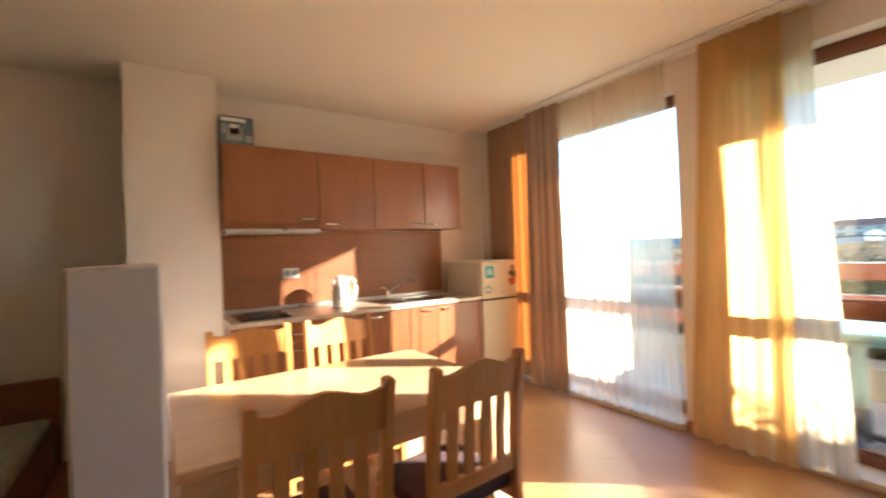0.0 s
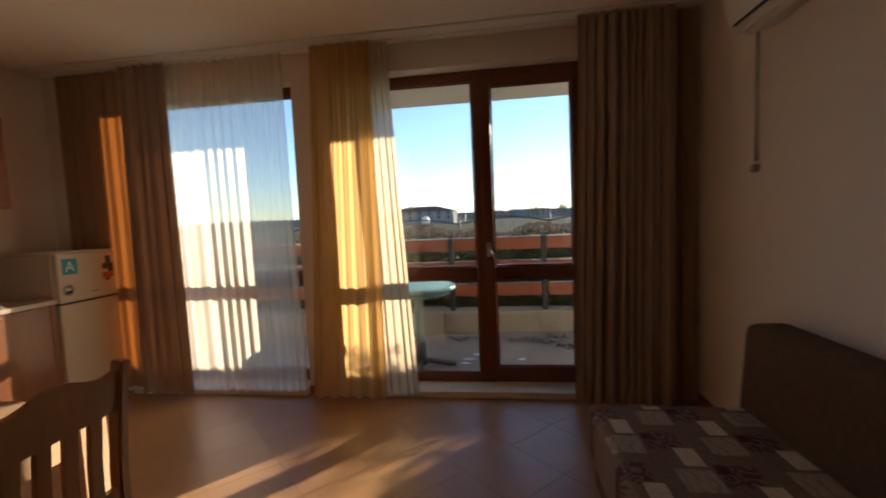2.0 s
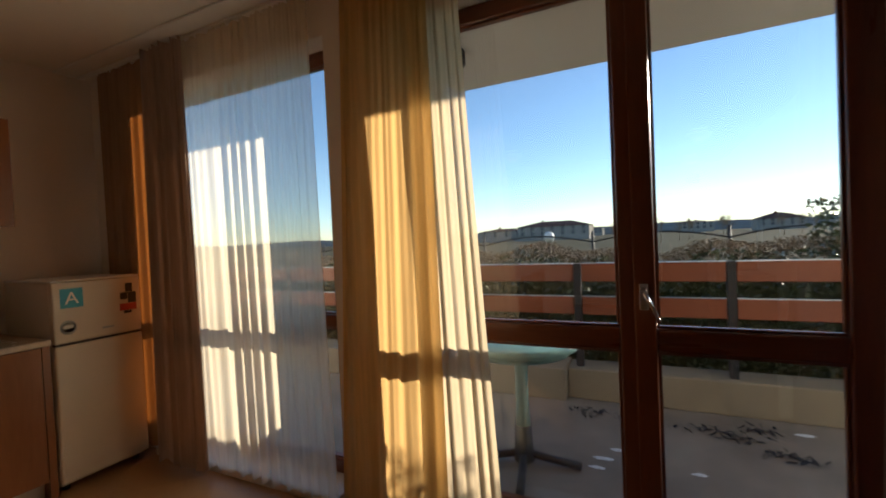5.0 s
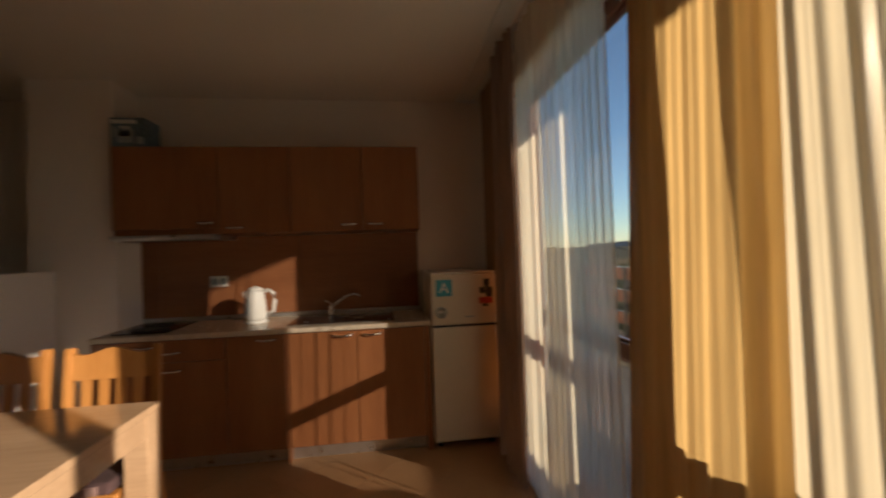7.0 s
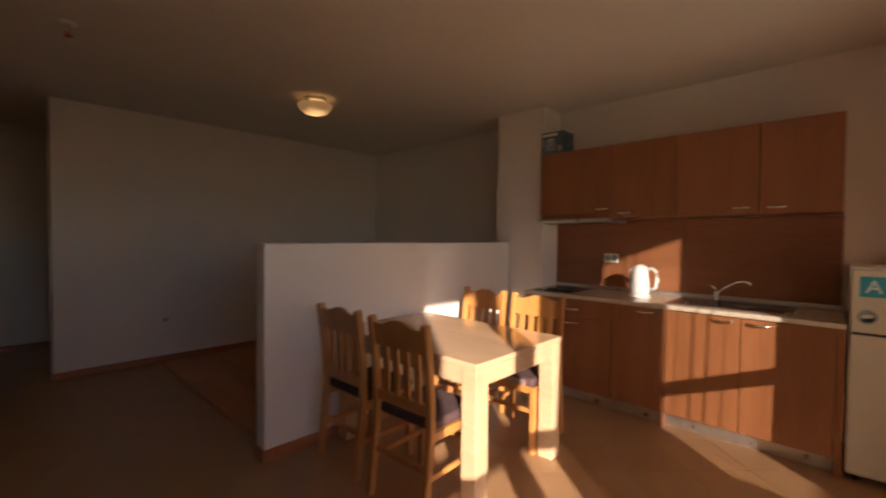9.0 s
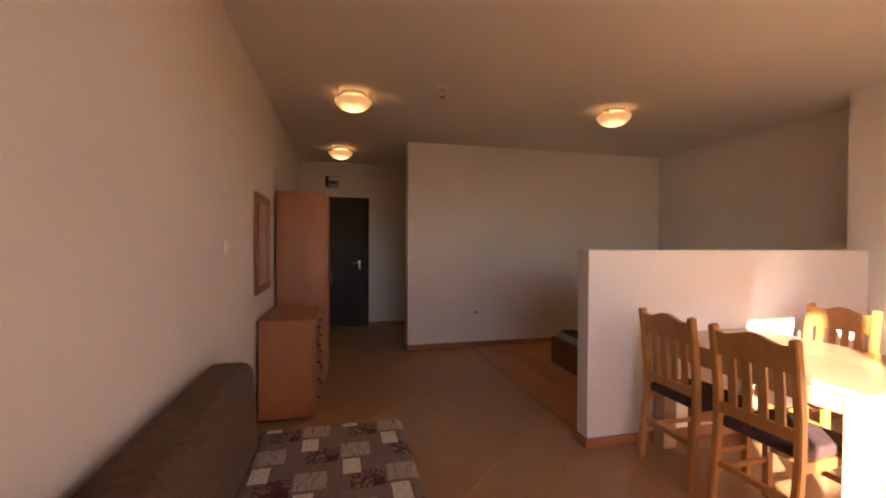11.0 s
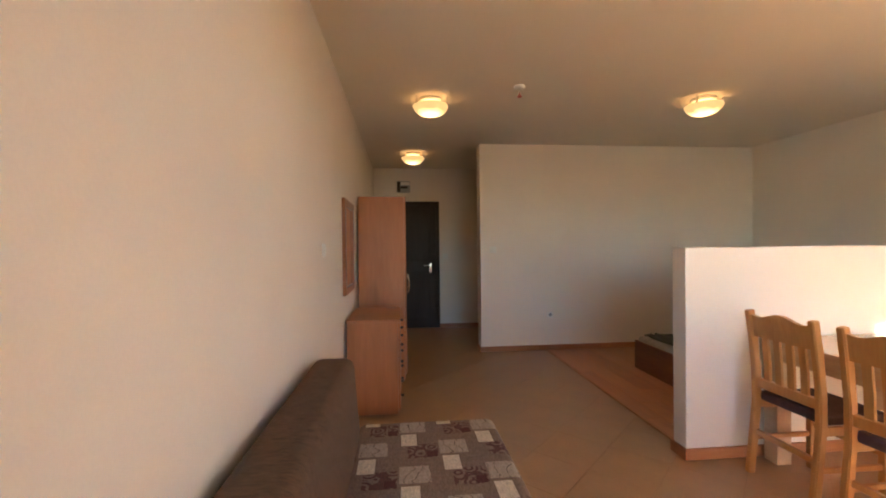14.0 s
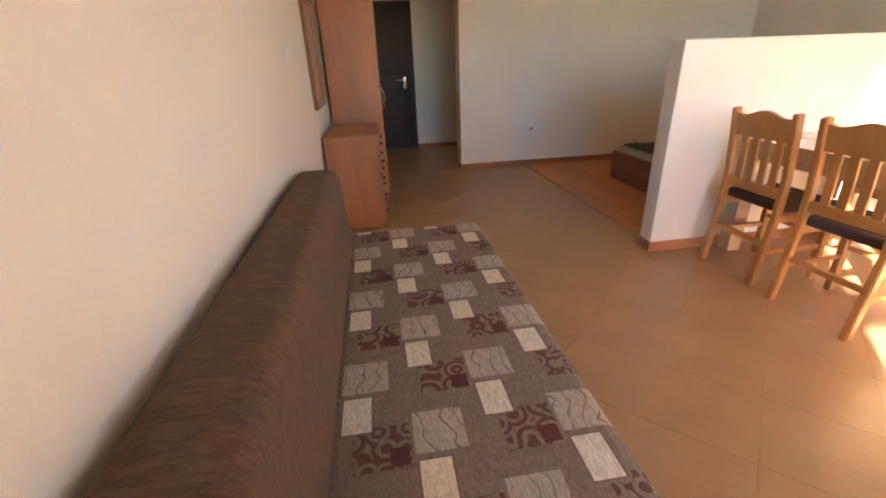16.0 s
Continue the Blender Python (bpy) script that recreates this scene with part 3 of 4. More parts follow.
sk = thing("sink", (0.32, -1.25, 0.884), "steel sink with a drainer set in the worktop", "sink")
rim = bmesh.new()
for a, b in (((0.10, -1.62, 0.884), (0.53, -1.36, 0.890)), ((0.10, -0.95, 0.884), (0.53, -0.91, 0.890)), ((0.10, -1.36, 0.884), (0.15, -0.95, 0.890)), ((0.49, -1.36, 0.884), (0.53, -0.95, 0.890))):
    solid_bm(rim, a, b)
part("rim", rim, STEEL, sk)
for i in range(6):
    part("rib", block((0.15, -1.60 + i * 0.036, 0.890), (0.48, -1.586 + i * 0.036, 0.894), 0.002), STEEL, sk)
# no hollow bowl: its inner shade is a flat black plate
part("basin", block((0.15, -1.36, 0.8845), (0.49, -0.95, 0.886)), BLACK, sk, "flat black plate, the shade inside the steel basin given as colour")
part("drain", lathe([(0.04, 0.886), (0.04, 0.889), (0.02, 0.8885)], (0.32, -1.16, 0), 20), STEEL, sk)
tap = thing("tap", (0.10, -1.40, 0.89), "chrome swan-neck mixer tap at the sink", "tap")
part("body", lathe([(0.026, 0.889), (0.026, 0.90), (0.021, 0.905), (0.021, 0.955), (0.016, 0.965)], (0.12, -1.38, 0), 18), CHROME, tap)
part("spout", tube([(0.12, -1.38, 0.95), (0.15, -1.33, 0.985), (0.19, -1.26, 1.035), (0.22, -1.20, 1.055), (0.24, -1.165, 1.05), (0.245, -1.155, 1.03)], 0.010), CHROME, tap)
part("lever", tube([(0.12, -1.38, 0.965), (0.10, -1.40, 0.99), (0.09, -1.44, 1.0)], 0.007), CHROME, tap)

kt = thing("kettle", (0.27, -1.89, 0.884), "white plastic electric kettle with a grey water window", "kettle")
part("base", lathe([(0.078, 0.884), (0.08, 0.892), (0.072, 0.902)], (0.27, -1.89, 0), 26), WHITEP, kt)
part("jug", lathe([(0.070, 0.902), (0.074, 0.93), (0.069, 1.02), (0.058, 1.10), (0.054, 1.115)], (0.27, -1.89, 0), 26), WHITEP, kt)
part("lid", lathe([(0.054, 1.115), (0.05, 1.128), (0.028, 1.14), (0.012, 1.145)], (0.27, -1.89, 0), 22), WHITEP, kt)
part("spout", block((0.245, -1.972, 1.06), (0.295, -1.935, 1.11), 0.014, 2), WHITEP, kt)
part("window", block((0.338, -1.945, 0.95), (0.345, -1.915, 1.06), 0.003), GREYP, kt, "grey water window")
part("window", block((0.255, -1.968, 0.935), (0.285, -1.952, 1.03), 0.004), GREYP, kt, "grey water window")
part("handle", tube([(0.27, -1.84, 1.10), (0.27, -1.80, 1.118), (0.27, -1.765, 1.09), (0.27, -1.757, 1.03), (0.27, -1.77, 0.96), (0.27, -1.815, 0.94)], 0.013), WHITEP, kt)
so = thing("socket", (0.018, -2.225, 1.14), "white double wall socket above the worktop", "socket")
part("plate", block((0.018, -2.29, 1.135), (0.028, -2.16, 1.218), 0.004, 2), WHITEP, so)
for y in (-2.257, -2.193):
    part("outlet", lathe([(0.026, 0.028), (0.026, 0.031), (0.02, 0.029)], (0, y, 1.177), 18, "x"), GREYP, so)

fr = thing("fridge", (0.32, -0.425, 0.0), "small cream two-door fridge with stickers", "fridge")
part("cabinet", block((0.03, -0.65, 0.03), (0.575, -0.20, 1.195), 0.008, 2), ENAMEL, fr)
part("top", block((0.03, -0.652, 1.196), (0.615, -0.198, 1.206), 0.004), WHITEP, fr)
ld = part("lower_door", block((0.578, -0.652, 0.055), (0.622, -0.198, 0.832), 0.010, 3), ENAMEL, fr)
ud = part("upper_door", block((0.578, -0.652, 0.846), (0.622, -0.198, 1.194), 0.010, 3), ENAMEL, fr)
part("gasket", block((0.572, -0.645, 0.832), (0.612, -0.205, 0.846)), DARKP, fr)
for y in (-0.61, -0.24):
    for x in (0.09, 0.54):
        part("foot", lathe([(0.018, 0), (0.018, 0.03)], (x, y, 0), 12), DARKP, fr)
stick = part("sticker", block((0.6222, -0.617, 1.045), (0.6232, -0.508, 1.157), 0.0), BLUE, ud, "square blue sticker with a white letter A")
text_part("letter", "A", 0.10, Matrix.Translation((0.6236, -0.5625, 1.098)) @ Euler((math.pi / 2, 0, math.pi / 2)).to_matrix().to_4x4(), WHITEP, ud)
part("emblem", lathe([(0.04, 0.622), (0.04, 0.6235), (0.028, 0.6236), (0.028, 0.622)], (0, -0.585, 0.935), 24, "x"), GREYP, ud)
part("emblem", block((0.622, -0.605, 0.93), (0.6238, -0.565, 0.948)), WHITEP, ud)
for y0, y1, z0, z1, m in ((-0.285, -0.245, 1.10, 1.155, DARKP), (-0.315, -0.275, 1.055, 1.098, DARKP), (-0.272, -0.225, 1.03, 1.098, DARKP), (-0.32, -0.225, 0.985, 1.028, RED), (-0.30, -0.255, 0.965, 0.983, DARKP), (-0.42, -0.36, 0.895, 0.905, GREYP)):
    part("sticker", block((0.622, y0, z0), (0.6234, y1, z1)), m, ud)

bx = thing("cardboard_box", (0.25, -2.66, 2.13), "small printed cardboard box on the wall cabinet", "box")
part("carton", block((0.16, -2.765, 2.13), (0.365, -2.545, 2.33), 0.003), CARTON, bx)
for y0, y1, z0, z1, m in ((-2.755, -2.60, 2.29, 2.315, WHITEP), (-2.72, -2.62, 2.16, 2.25, GREYP), (-2.70, -2.64, 2.20, 2.27, WHITEP), (-2.60, -2.555, 2.15, 2.20, GREYP), (-2.75, -2.73, 2.20, 2.27, GREYP)):
    part("print", block((0.365, y0, z0), (0.3665, y1, z1)), m, bx)


# ---- dining table and chairs ----
tb = thing("dining_table", (1.905, -2.535, 0), "light beech dining table with thick square legs", "table")
part("tabletop", block((1.487, -3.135, 0.715), (2.323, -1.935, 0.745), 0.003), BEECH, tb)
for x in (1.492, 2.223):
    for y in (-3.13, -2.035):
        part("leg", block((x, y, 0.0), (x + 0.095, y + 0.095, 0.714), 0.003), BEECH, tb)
for a, b in (((1.50, -3.035, 0.625), (1.525, -2.035, 0.714)), ((2.285, -3.035, 0.625), (2.31, -2.035, 0.714)), ((1.587, -3.12, 0.625), (2.223, -3.095, 0.714)), ((1.587, -1.968, 0.625), (2.223, -1.943, 0.714))):
    part("apron", block(a, b, 0.002), BEECH, tb)


def make_chair():
    """Seat towards -x, back at x = 0, on the floor at z = 0."""
    c = thing("dining_chair", (0, 0, 0), "honey pine dining chair with slatted back and dark seat", "chair", "chairs round the table")
    w = 0.19
    line = [(0.035, 0, 0), (0.012, 0, 0.2), (-0.01, 0, 0.42), (-0.008, 0, 0.6), (0.012, 0, 0.8), (0.032, 0, 0.945)]
    for s in (-1, 1):
        part("back_leg", swept([(x, s * w, z) for x, _, z in line], 0.034, 0.042), PINE, c)
        part("front_leg", block((-0.375, s * w - 0.018, 0), (-0.337, s * w + 0.018, 0.42), 0.004), PINE, c)
        part("side_rail", block((-0.34, s * w - 0.011, 0.375), (-0.02, s * w + 0.011, 0.42), 0.003), PINE, c)
        part("side_stretcher", block((-0.34, s * w - 0.009, 0.19), (0.0, s * w + 0.009, 0.218), 0.003), PINE, c)
    part("front_rail", block((-0.367, -w + 0.018, 0.375), (-0.345, w - 0.018, 0.42), 0.003), PINE, c)
    part("back_stretcher", block((-0.012, -w + 0.015, 0.225), (0.012, w - 0.015, 0.255), 0.003), PINE, c)
    part("front_stretcher", block((-0.365, -w + 0.018, 0.25), (-0.347, w - 0.018, 0.278), 0.003), PINE, c)
    part("lower_back_rail", block((-0.022, -w + 0.015, 0.50), (0.004, w - 0.015, 0.555), 0.004), PINE, c)
    # crest rail with a raised middle
    bm, n = bmesh.new(), 20
    rows = []
    for i in range(n + 1):
        y = -w + 0.015 + (2 * w - 0.03) * i / n
        u = abs(y) / w
        zt = 0.926 + 0.015 * math.cos(min(1, u * 1.5) * math.pi) + (0.012 if u > 0.75 else 0) * (u - 0.75) * 4
        rows.append([bm.verts.new((x + dx, y, z)) for x, dx, z in ((0.008, 0, 0.795), (0.025, 0, zt), (0.025, 0.024, zt), (0.008, 0.024, 0.795))])
    for a, b in zip(rows, rows[1:]):
        for k in range(4):
            bm.faces.new((a[k], a[(k + 1) % 4], b[(k + 1) % 4], b[k]))
    bm.faces.new(rows[0])
    bm.faces.new(rows[-1])
    bmesh.ops.translate(bm, verts=bm.verts, vec=(-0.012, 0, 0))
    bmesh.ops.recalc_face_normals(bm, faces=bm.faces)
    part("crest_rail", bm, PINE, c)
    for k in range(4):
        y = -0.111 + 0.074 * k
        part("slat", swept([(-0.008, y, 0.55), (-0.004, y, 0.67), (0.008, y, 0.80)], 0.042, 0.014), PINE, c)
    seat = part("seat", block((-0.385, -0.195, 0.422), (-0.022, 0.195, 0.474), 0.016, 3), CUSHION, c, "dark brown upholstered seat")
    part("piping", block((-0.392, -0.150, 0.430), (-0.386, 0.150, 0.466), 0.002), LID, seat)
    return c


ch = make_chair()
ch.location = (2.50, -2.80, 0)
for x, y, r in ((2.51, -2.265, 3), (1.235, -2.76, 178), (1.245, -2.27, 182)):
    copy_thing(ch, pose(x, y, 0, 0, 0, r))

# ---- sofa along the wall ----
sf = thing("sofa_bed", (4.45, -2.1, 0), "sofa bed with patchwork seat and brown chenille back", "sofa")
part("seat", block((4.062, -2.93, 0.17), (4.765, -1.155, 0.425), 0.04, 4), PATCH, sf, "patchwork woven upholstery in cream, grey and maroon")
back = bmesh.new()
solid_bm(back, (4.765, -2.83, 0.16), (4.965, -1.10, 0.797), 0.05, 5)
for v in back.verts:
    if v.co.x < 4.85:
        v.co.x -= 0.045 * max(0, (0.55 - v.co.z)) / 0.4
part("backrest", back, CHENILLE, sf, "brown chenille backrest")
part("base_box", block((4.09, -2.90, 0.04), (4.93, -1.17, 0.168), 0.004), CHENILLE, sf)
for x in (4.13, 4.88):
    for y in (-2.85, -1.28):
        part("foot", lathe([(0.022, 0), (0.028, 0.04)], (x, y, 0), 12), DARKP, sf)

ac = thing("air_conditioner", (4.88, -1.33, 2.125), "white wall-mounted air conditioner with slanted flap", "air conditioner")
prof = [(4.99, 2.165), (4.88, 2.13), (4.80, 2.165), (4.775, 2.225), (4.772, 2.345), (4.785, 2.395), (4.83, 2.413), (4.99, 2.415)]
bm = bmesh.new()
ends = [[bm.verts.new((x, y, z)) for x, z in prof] for y in (-1.74, -0.93)]
for k in range(len(prof)):
    bm.faces.new((ends[0][k], ends[0][(k + 1) % 8], ends[1][(k + 1) % 8], ends[1][k]))
bm.faces.new(ends[0])
bm.faces.new(ends[1])
bmesh.ops.recalc_face_normals(bm, faces=bm.faces)
bmesh.ops.bevel(bm, geom=[e for e in bm.edges if abs(e.verts[0].co.y - e.verts[1].co.y) < 0.01], offset=0.008, segments=2, affect="EDGES")
part("housing", bm, WHITEP, ac)
fl = block((-0.045, -0.36, -0.004), (0.045, 0.36, 0.004), 0.003)
fl.transform(pose(4.842, -1.335, 2.137, 0, -24, 0))
part("flap", fl, WHITEP, ac)
sl = block((-0.008, -0.37, -0.005), (0.008, 0.37, 0.005))
sl.transform(pose(4.797, -1.335, 2.168, 0, -55, 0))
part("slot", sl, DARKP, ac, "dark air slot")
part("display", block((4.768, -1.30, 2.235), (4.774, -1.25, 2.25), 0.002), DARKP, ac)
cb = thing("cord", (4.98, -0.805, 1.495), "grey cord hanging to a small switch box", "cord")
for y in (-0.80, -0.82):
    part("wire", tube([(4.984, y, 2.30), (4.983, y + 0.002, 1.9), (4.984, y, 1.55)], 0.003, 6), GREYP, cb)
part("switch_box", block((4.965, -0.83, 1.495), (4.989, -0.787, 1.535), 0.004), GREYP, cb)


# ---- back of the room ----
mr = thing("wall_mirror", (4.985, -4.29, 0.955), "wall mirror in a brown wooden frame", "mirror")
part("glass", block((4.975, -4.53, 1.01), (4.982, -4.06, 1.655)), MIRROR, mr, "silvered mirror glass")
for a, b in (((4.962, -4.586, 0.955), (4.989, -4.53, 1.71)), ((4.962, -4.06, 0.955), (4.989, -4.005, 1.71)), ((4.962, -4.53, 0.955), (4.989, -4.06, 1.01)), ((4.962, -4.53, 1.655), (4.989, -4.06, 1.71))):
    part("frame", block(a, b, 0.004), CABINET, mr)
cd = thing("chest_of_drawers", (4.75, -4.3, 0), "brown wood-grain chest of drawers under the mirror", "chest of drawers")
part("body", block((4.575, -4.70, 0.02), (4.965, -4.04, 0.738)), WARDROBE, cd)
part("top", block((4.555, -4.715, 0.740), (4.97, -4.025, 0.762), 0.003), WARDROBE, cd)
for k in range(5):
    d = part("drawer", block((4.556, -4.695, 0.05 + k * 0.138), (4.573, -4.045, 0.182 + k * 0.138), 0.002), WARDROBE, cd)
    for y in (-4.55, -4.19):
        part("knob", lathe([(0.006, 4.556), (0.012, 4.545), (0.012, 4.535), (0.005, 4.53)], (0, y, 0.116 + k * 0.138), 12, "x"), DARKP, d)
wd = thing("wardrobe", (4.73, -5.4, 0), "tall brown wood-grain wardrobe beside the entrance", "wardrobe")
part("body", block((4.515, -5.85, 0.0), (4.965, -4.945, 1.828), 0.002), WARDROBE, wd)
for a, b, hy in ((-5.845, -5.40, -5.44), (-5.395, -4.945, -5.00)):
    d = part("door", block((4.495, a, 0.06), (4.513, b - 0.001, 1.825), 0.002), WARDROBE, wd)
    part("handle", tube([(4.496, hy, 0.86), (4.472, hy, 0.88), (4.464, hy, 0.945), (4.472, hy, 1.01), (4.496, hy, 1.03)], 0.006), CHROME, d, "chrome bow handle")


def switch(x, y, z, face, name="light_switch", label="white plastic light switch on the wall", s=0.04):
    """face: y for a plate on a wall that faces +y, x for one that faces -x."""
    w = thing(name, (x, y, z - s), label, "socket" if name == "socket" else "switch")
    if face == "y":
        part("plate", block((x - s, y, z - s), (x + s, y + 0.009, z + s), 0.003), WHITEP, w)
        if name == "socket":
            part("outlet", lathe([(0.022, y + 0.009), (0.022, y + 0.011), (0.017, y + 0.0095)], (x, 0, z), 18, "y"), GREYP, w)
        else:
            part("rocker", block((x - s * 0.6, y + 0.009, z - s * 0.6), (x + s * 0.6, y + 0.013, z + s * 0.6), 0.002), WHITEP, w)
    else:
        part("plate", block((x - 0.009, y - s, z - s), (x, y + s, z + s), 0.003), WHITEP, w)
        part("rocker", block((x - 0.014, y - s * 0.6, z - s * 0.6), (x - 0.009, y + s * 0.6, z + s * 0.6), 0.002), WHITEP, w)


switch(4.99, -3.25, 1.312, "x")
switch(3.40, -5.93, 1.278, "y")
switch(2.67, -5.93, 0.446, "y", "socket", "white plastic wall socket near the floor")
switch(3.83, -7.6, 1.165, "y")
switch(3.85, -7.6, 1.29, "y", s=0.02, label="small white plastic wall fitting")
vn = thing("meter_box", (4.50, -7.6, 2.2), "small grey box with a dark label above the door", "meter box")
part("case", block((4.40, -7.6, 2.20), (4.61, -7.55, 2.385), 0.006), GREYP, vn)
part("label_plate", block((4.555, -7.55, 2.21), (4.605, -7.545, 2.375)), DARKP, vn)
part("label_plate", block((4.44, -7.55, 2.265), (4.55, -7.545, 2.30)), DARKP, vn)
part("clear_front", block((4.405, -7.55, 2.32), (4.55, -7.546, 2.37)), WHITEP, vn)

for x, y in ((4.275, -4.37), (1.885, -4.20), (4.375, -6.50)):
    lp = thing("ceiling_lamp", (x, y, H - 0.09), "round frosted glass ceiling lamp, switched on", "ceiling lamp", "ceiling lamps")
    part("base", lathe([(0.10, H), (0.10, H - 0.022), (0.08, H - 0.024)], (x, y, 0), 28), WHITEP, lp)
    part("shade", lathe([(0.153, H - 0.060), (0.152, H - 0.068), (0.137, H - 0.098), (0.102, H - 0.127), (0.05, H - 0.145), (0.005, H - 0.150)], (x, y, 0), 36), LAMP, lp, "glowing frosted glass bowl")
    for k in range(3):
        a = 2.1 * k + 0.6
        cx, cy = x + 0.150 * math.cos(a), y + 0.150 * math.sin(a)
        part("clip", block((cx - 0.008, cy - 0.008, H - 0.066), (cx + 0.008, cy + 0.008, H - 0.001), 0.002), CHROME, lp)
sp = thing("sprinkler", (3.585, -4.03, H - 0.09), "white ceiling fitting with a red bulb", "sprinkler")
part("rose", lathe([(0.045, H), (0.043, H - 0.012), (0.018, H - 0.02)], (3.585, -4.03, 0), 22), WHITEP, sp)
part("stem", lathe([(0.012, H - 0.02), (0.012, H - 0.055)], (3.585, -4.03, 0), 12), CHROME, sp)
part("bulb", lathe([(0.006, H - 0.055), (0.009, H - 0.07), (0.02, H - 0.082), (0.018, H - 0.086)], (3.585, -4.03, 0), 12), RED, sp)

bd = thing("bed", (1.0, -4.39, 0), "low dark wooden bed with a bare grey mattress", "bed")
for a, b in (((2.02, -5.05, 0.0), (2.05, -3.72, 0.30)), ((-0.02, -3.75, 0.0), (2.02, -3.72, 0.30)), ((-0.02, -5.05, 0.0), (2.02, -5.02, 0.30))):
    part("side_board", block(a, b, 0.004), BEDWOOD, bd)
part("headboard", block((-0.10, -5.06, 0.0), (-0.06, -3.70, 0.58), 0.006), BEDWOOD, bd)
part("slats", block((-0.02, -5.02, 0.20), (2.02, -3.75, 0.23)), BEDWOOD, bd)
part("mattress", block((-0.03, -5.03, 0.23), (2.03, -3.74, 0.345), 0.03, 3), MATTRESS, bd, "grey mattress")
bm = bmesh.new()
rng = random.Random(12)
n = 18
g = [[bm.verts.new((1.35 + 0.62 * i / n + 0.02 * rng.random(), -5.0 + 1.2 * j / n + 0.03 * rng.random(),
                    0.350 + 0.016 * noise.noise(Vector((i * 0.4, j * 0.5, 1))) ** 2 * 4 + 0.004 * rng.random())) for j in range(n + 1)] for i in range(n + 1)]
for i in range(n):
    for j in range(n):
        bm.faces.new((g[i][j], g[i + 1][j], g[i + 1][j + 1], g[i][j + 1])).smooth = True
bl = lone("blanket", bm, BLANKET, "dark crumpled blanket lying on the mattress", "blanket")
so_mod = bl.modifiers.new("thickness", "SOLIDIFY")
so_mod.thickness, so_mod.offset = 0.012, 1.0


# ---- terrace ----
structure("terrace", block((-2.5, 0.15, -0.3), (9.0, 2.35, -0.10)), TERRACE, "grey concrete terrace floor", "floor")
pp = bmesh.new()
solid_bm(pp, (2.96, 1.95, -0.10), (9.0, 2.25, 0.165), 0.01)
solid_bm(pp, (-2.5, 1.86, -0.10), (2.958, 2.25, 0.18), 0.01)
structure("wall_parapet", pp, PARAPET, "low beige plastered terrace parapet")
slab = bmesh.new()
solid_bm(slab, (2.25, 0.15, 2.545), (9.0, 1.42, 2.80))
structure("balcony_slab", slab, FACADE, "white plastered underside of the balcony above", "balcony")
fac = bmesh.new()
for a, b in (((-4.0, 0.0, -0.5), (-0.32, 0.15, 2.8)), ((5.19, 0.0, -0.5), (9.0, 0.15, 2.8))):
    solid_bm(fac, a, b)
structure("wall_facade", fac, FACADE, "pale plastered outer wall of the house")
fc = thing("terrace_fence", (4.0, 2.05, 0.165), "reddish plank fence with pale strips on dark posts", "fence")
for i in range(-5, 6):
    x = 3.06 + 1.14 * i
    part("post", block((x - 0.03, 2.02, 0.16 if i >= 0 else 0.175), (x + 0.03, 2.08, 1.075), 0.004), IRON, fc)
    for z in (0.915, 0.625, 0.345):
        part("plank", block((x + 0.034, 2.035, z), (x + 1.106, 2.065, z + 0.155), 0.004), RAILWOOD, fc)
        part("cap_strip", block((x + 0.034, 2.031, z + 0.1555), (x + 1.106, 2.069, z + 0.163), 0.001), ALU, fc)
TX, TY = 2.88, 0.74
tt = thing("garden_table", (TX, TY, -0.10), "round green plastic garden table on a pedestal", "table")
part("tabletop", lathe([(0.32, 0.655), (0.355, 0.662), (0.365, 0.675), (0.36, 0.695), (0.345, 0.705), (0.01, 0.705)], (TX, TY, 0), 40), TABLE_GREEN, tt)
part("apron", lathe([(0.30, 0.62), (0.315, 0.655)], (TX, TY, 0), 32), TABLE_GREEN, tt)
part("column", lathe([(0.045, 0.16), (0.04, 0.3), (0.04, 0.55), (0.09, 0.655)], (TX, TY, 0), 18), TABLE_GREEN, tt)
part("socket", lathe([(0.065, -0.06), (0.06, 0.0), (0.05, 0.16)], (TX, TY, 0), 18), DARKP, tt, "dark plastic foot socket")
for k in range(4):
    a = math.radians(10 + 90 * k)
    part("foot", tube([(TX + r * math.cos(a), TY + r * math.sin(a), z) for r, z in ((0.03, -0.02), (0.18, -0.05), (0.34, -0.076))], 0.024), DARKP, tt)
rng = random.Random(5)
for cx, cy, r in ((3.32, 0.98, 0.07), (3.40, 1.12, 0.05), (3.85, 0.98, 0.045), (4.55, 1.75, 0.07), (1.9, 1.1, 0.12), (1.4, 0.9, 0.10), (3.30, 0.86, 0.05)):
    bm = bmesh.new()
    ring = [bm.verts.new((cx + r * (0.6 + 0.6 * rng.random()) * math.cos(i * 0.45), cy + 0.35 * r * (0.6 + 0.6 * rng.random()) * math.sin(i * 0.45), -0.098)) for i in range(14)]
    mid = bm.verts.new((cx, cy, -0.085))
    for i in range(14):
        bm.faces.new((ring[i], ring[(i + 1) % 14], mid)).smooth = True
    lone("snow_patch", bm, SNOW, "thin patch of melting snow on the terrace", "snow", "snow patches")
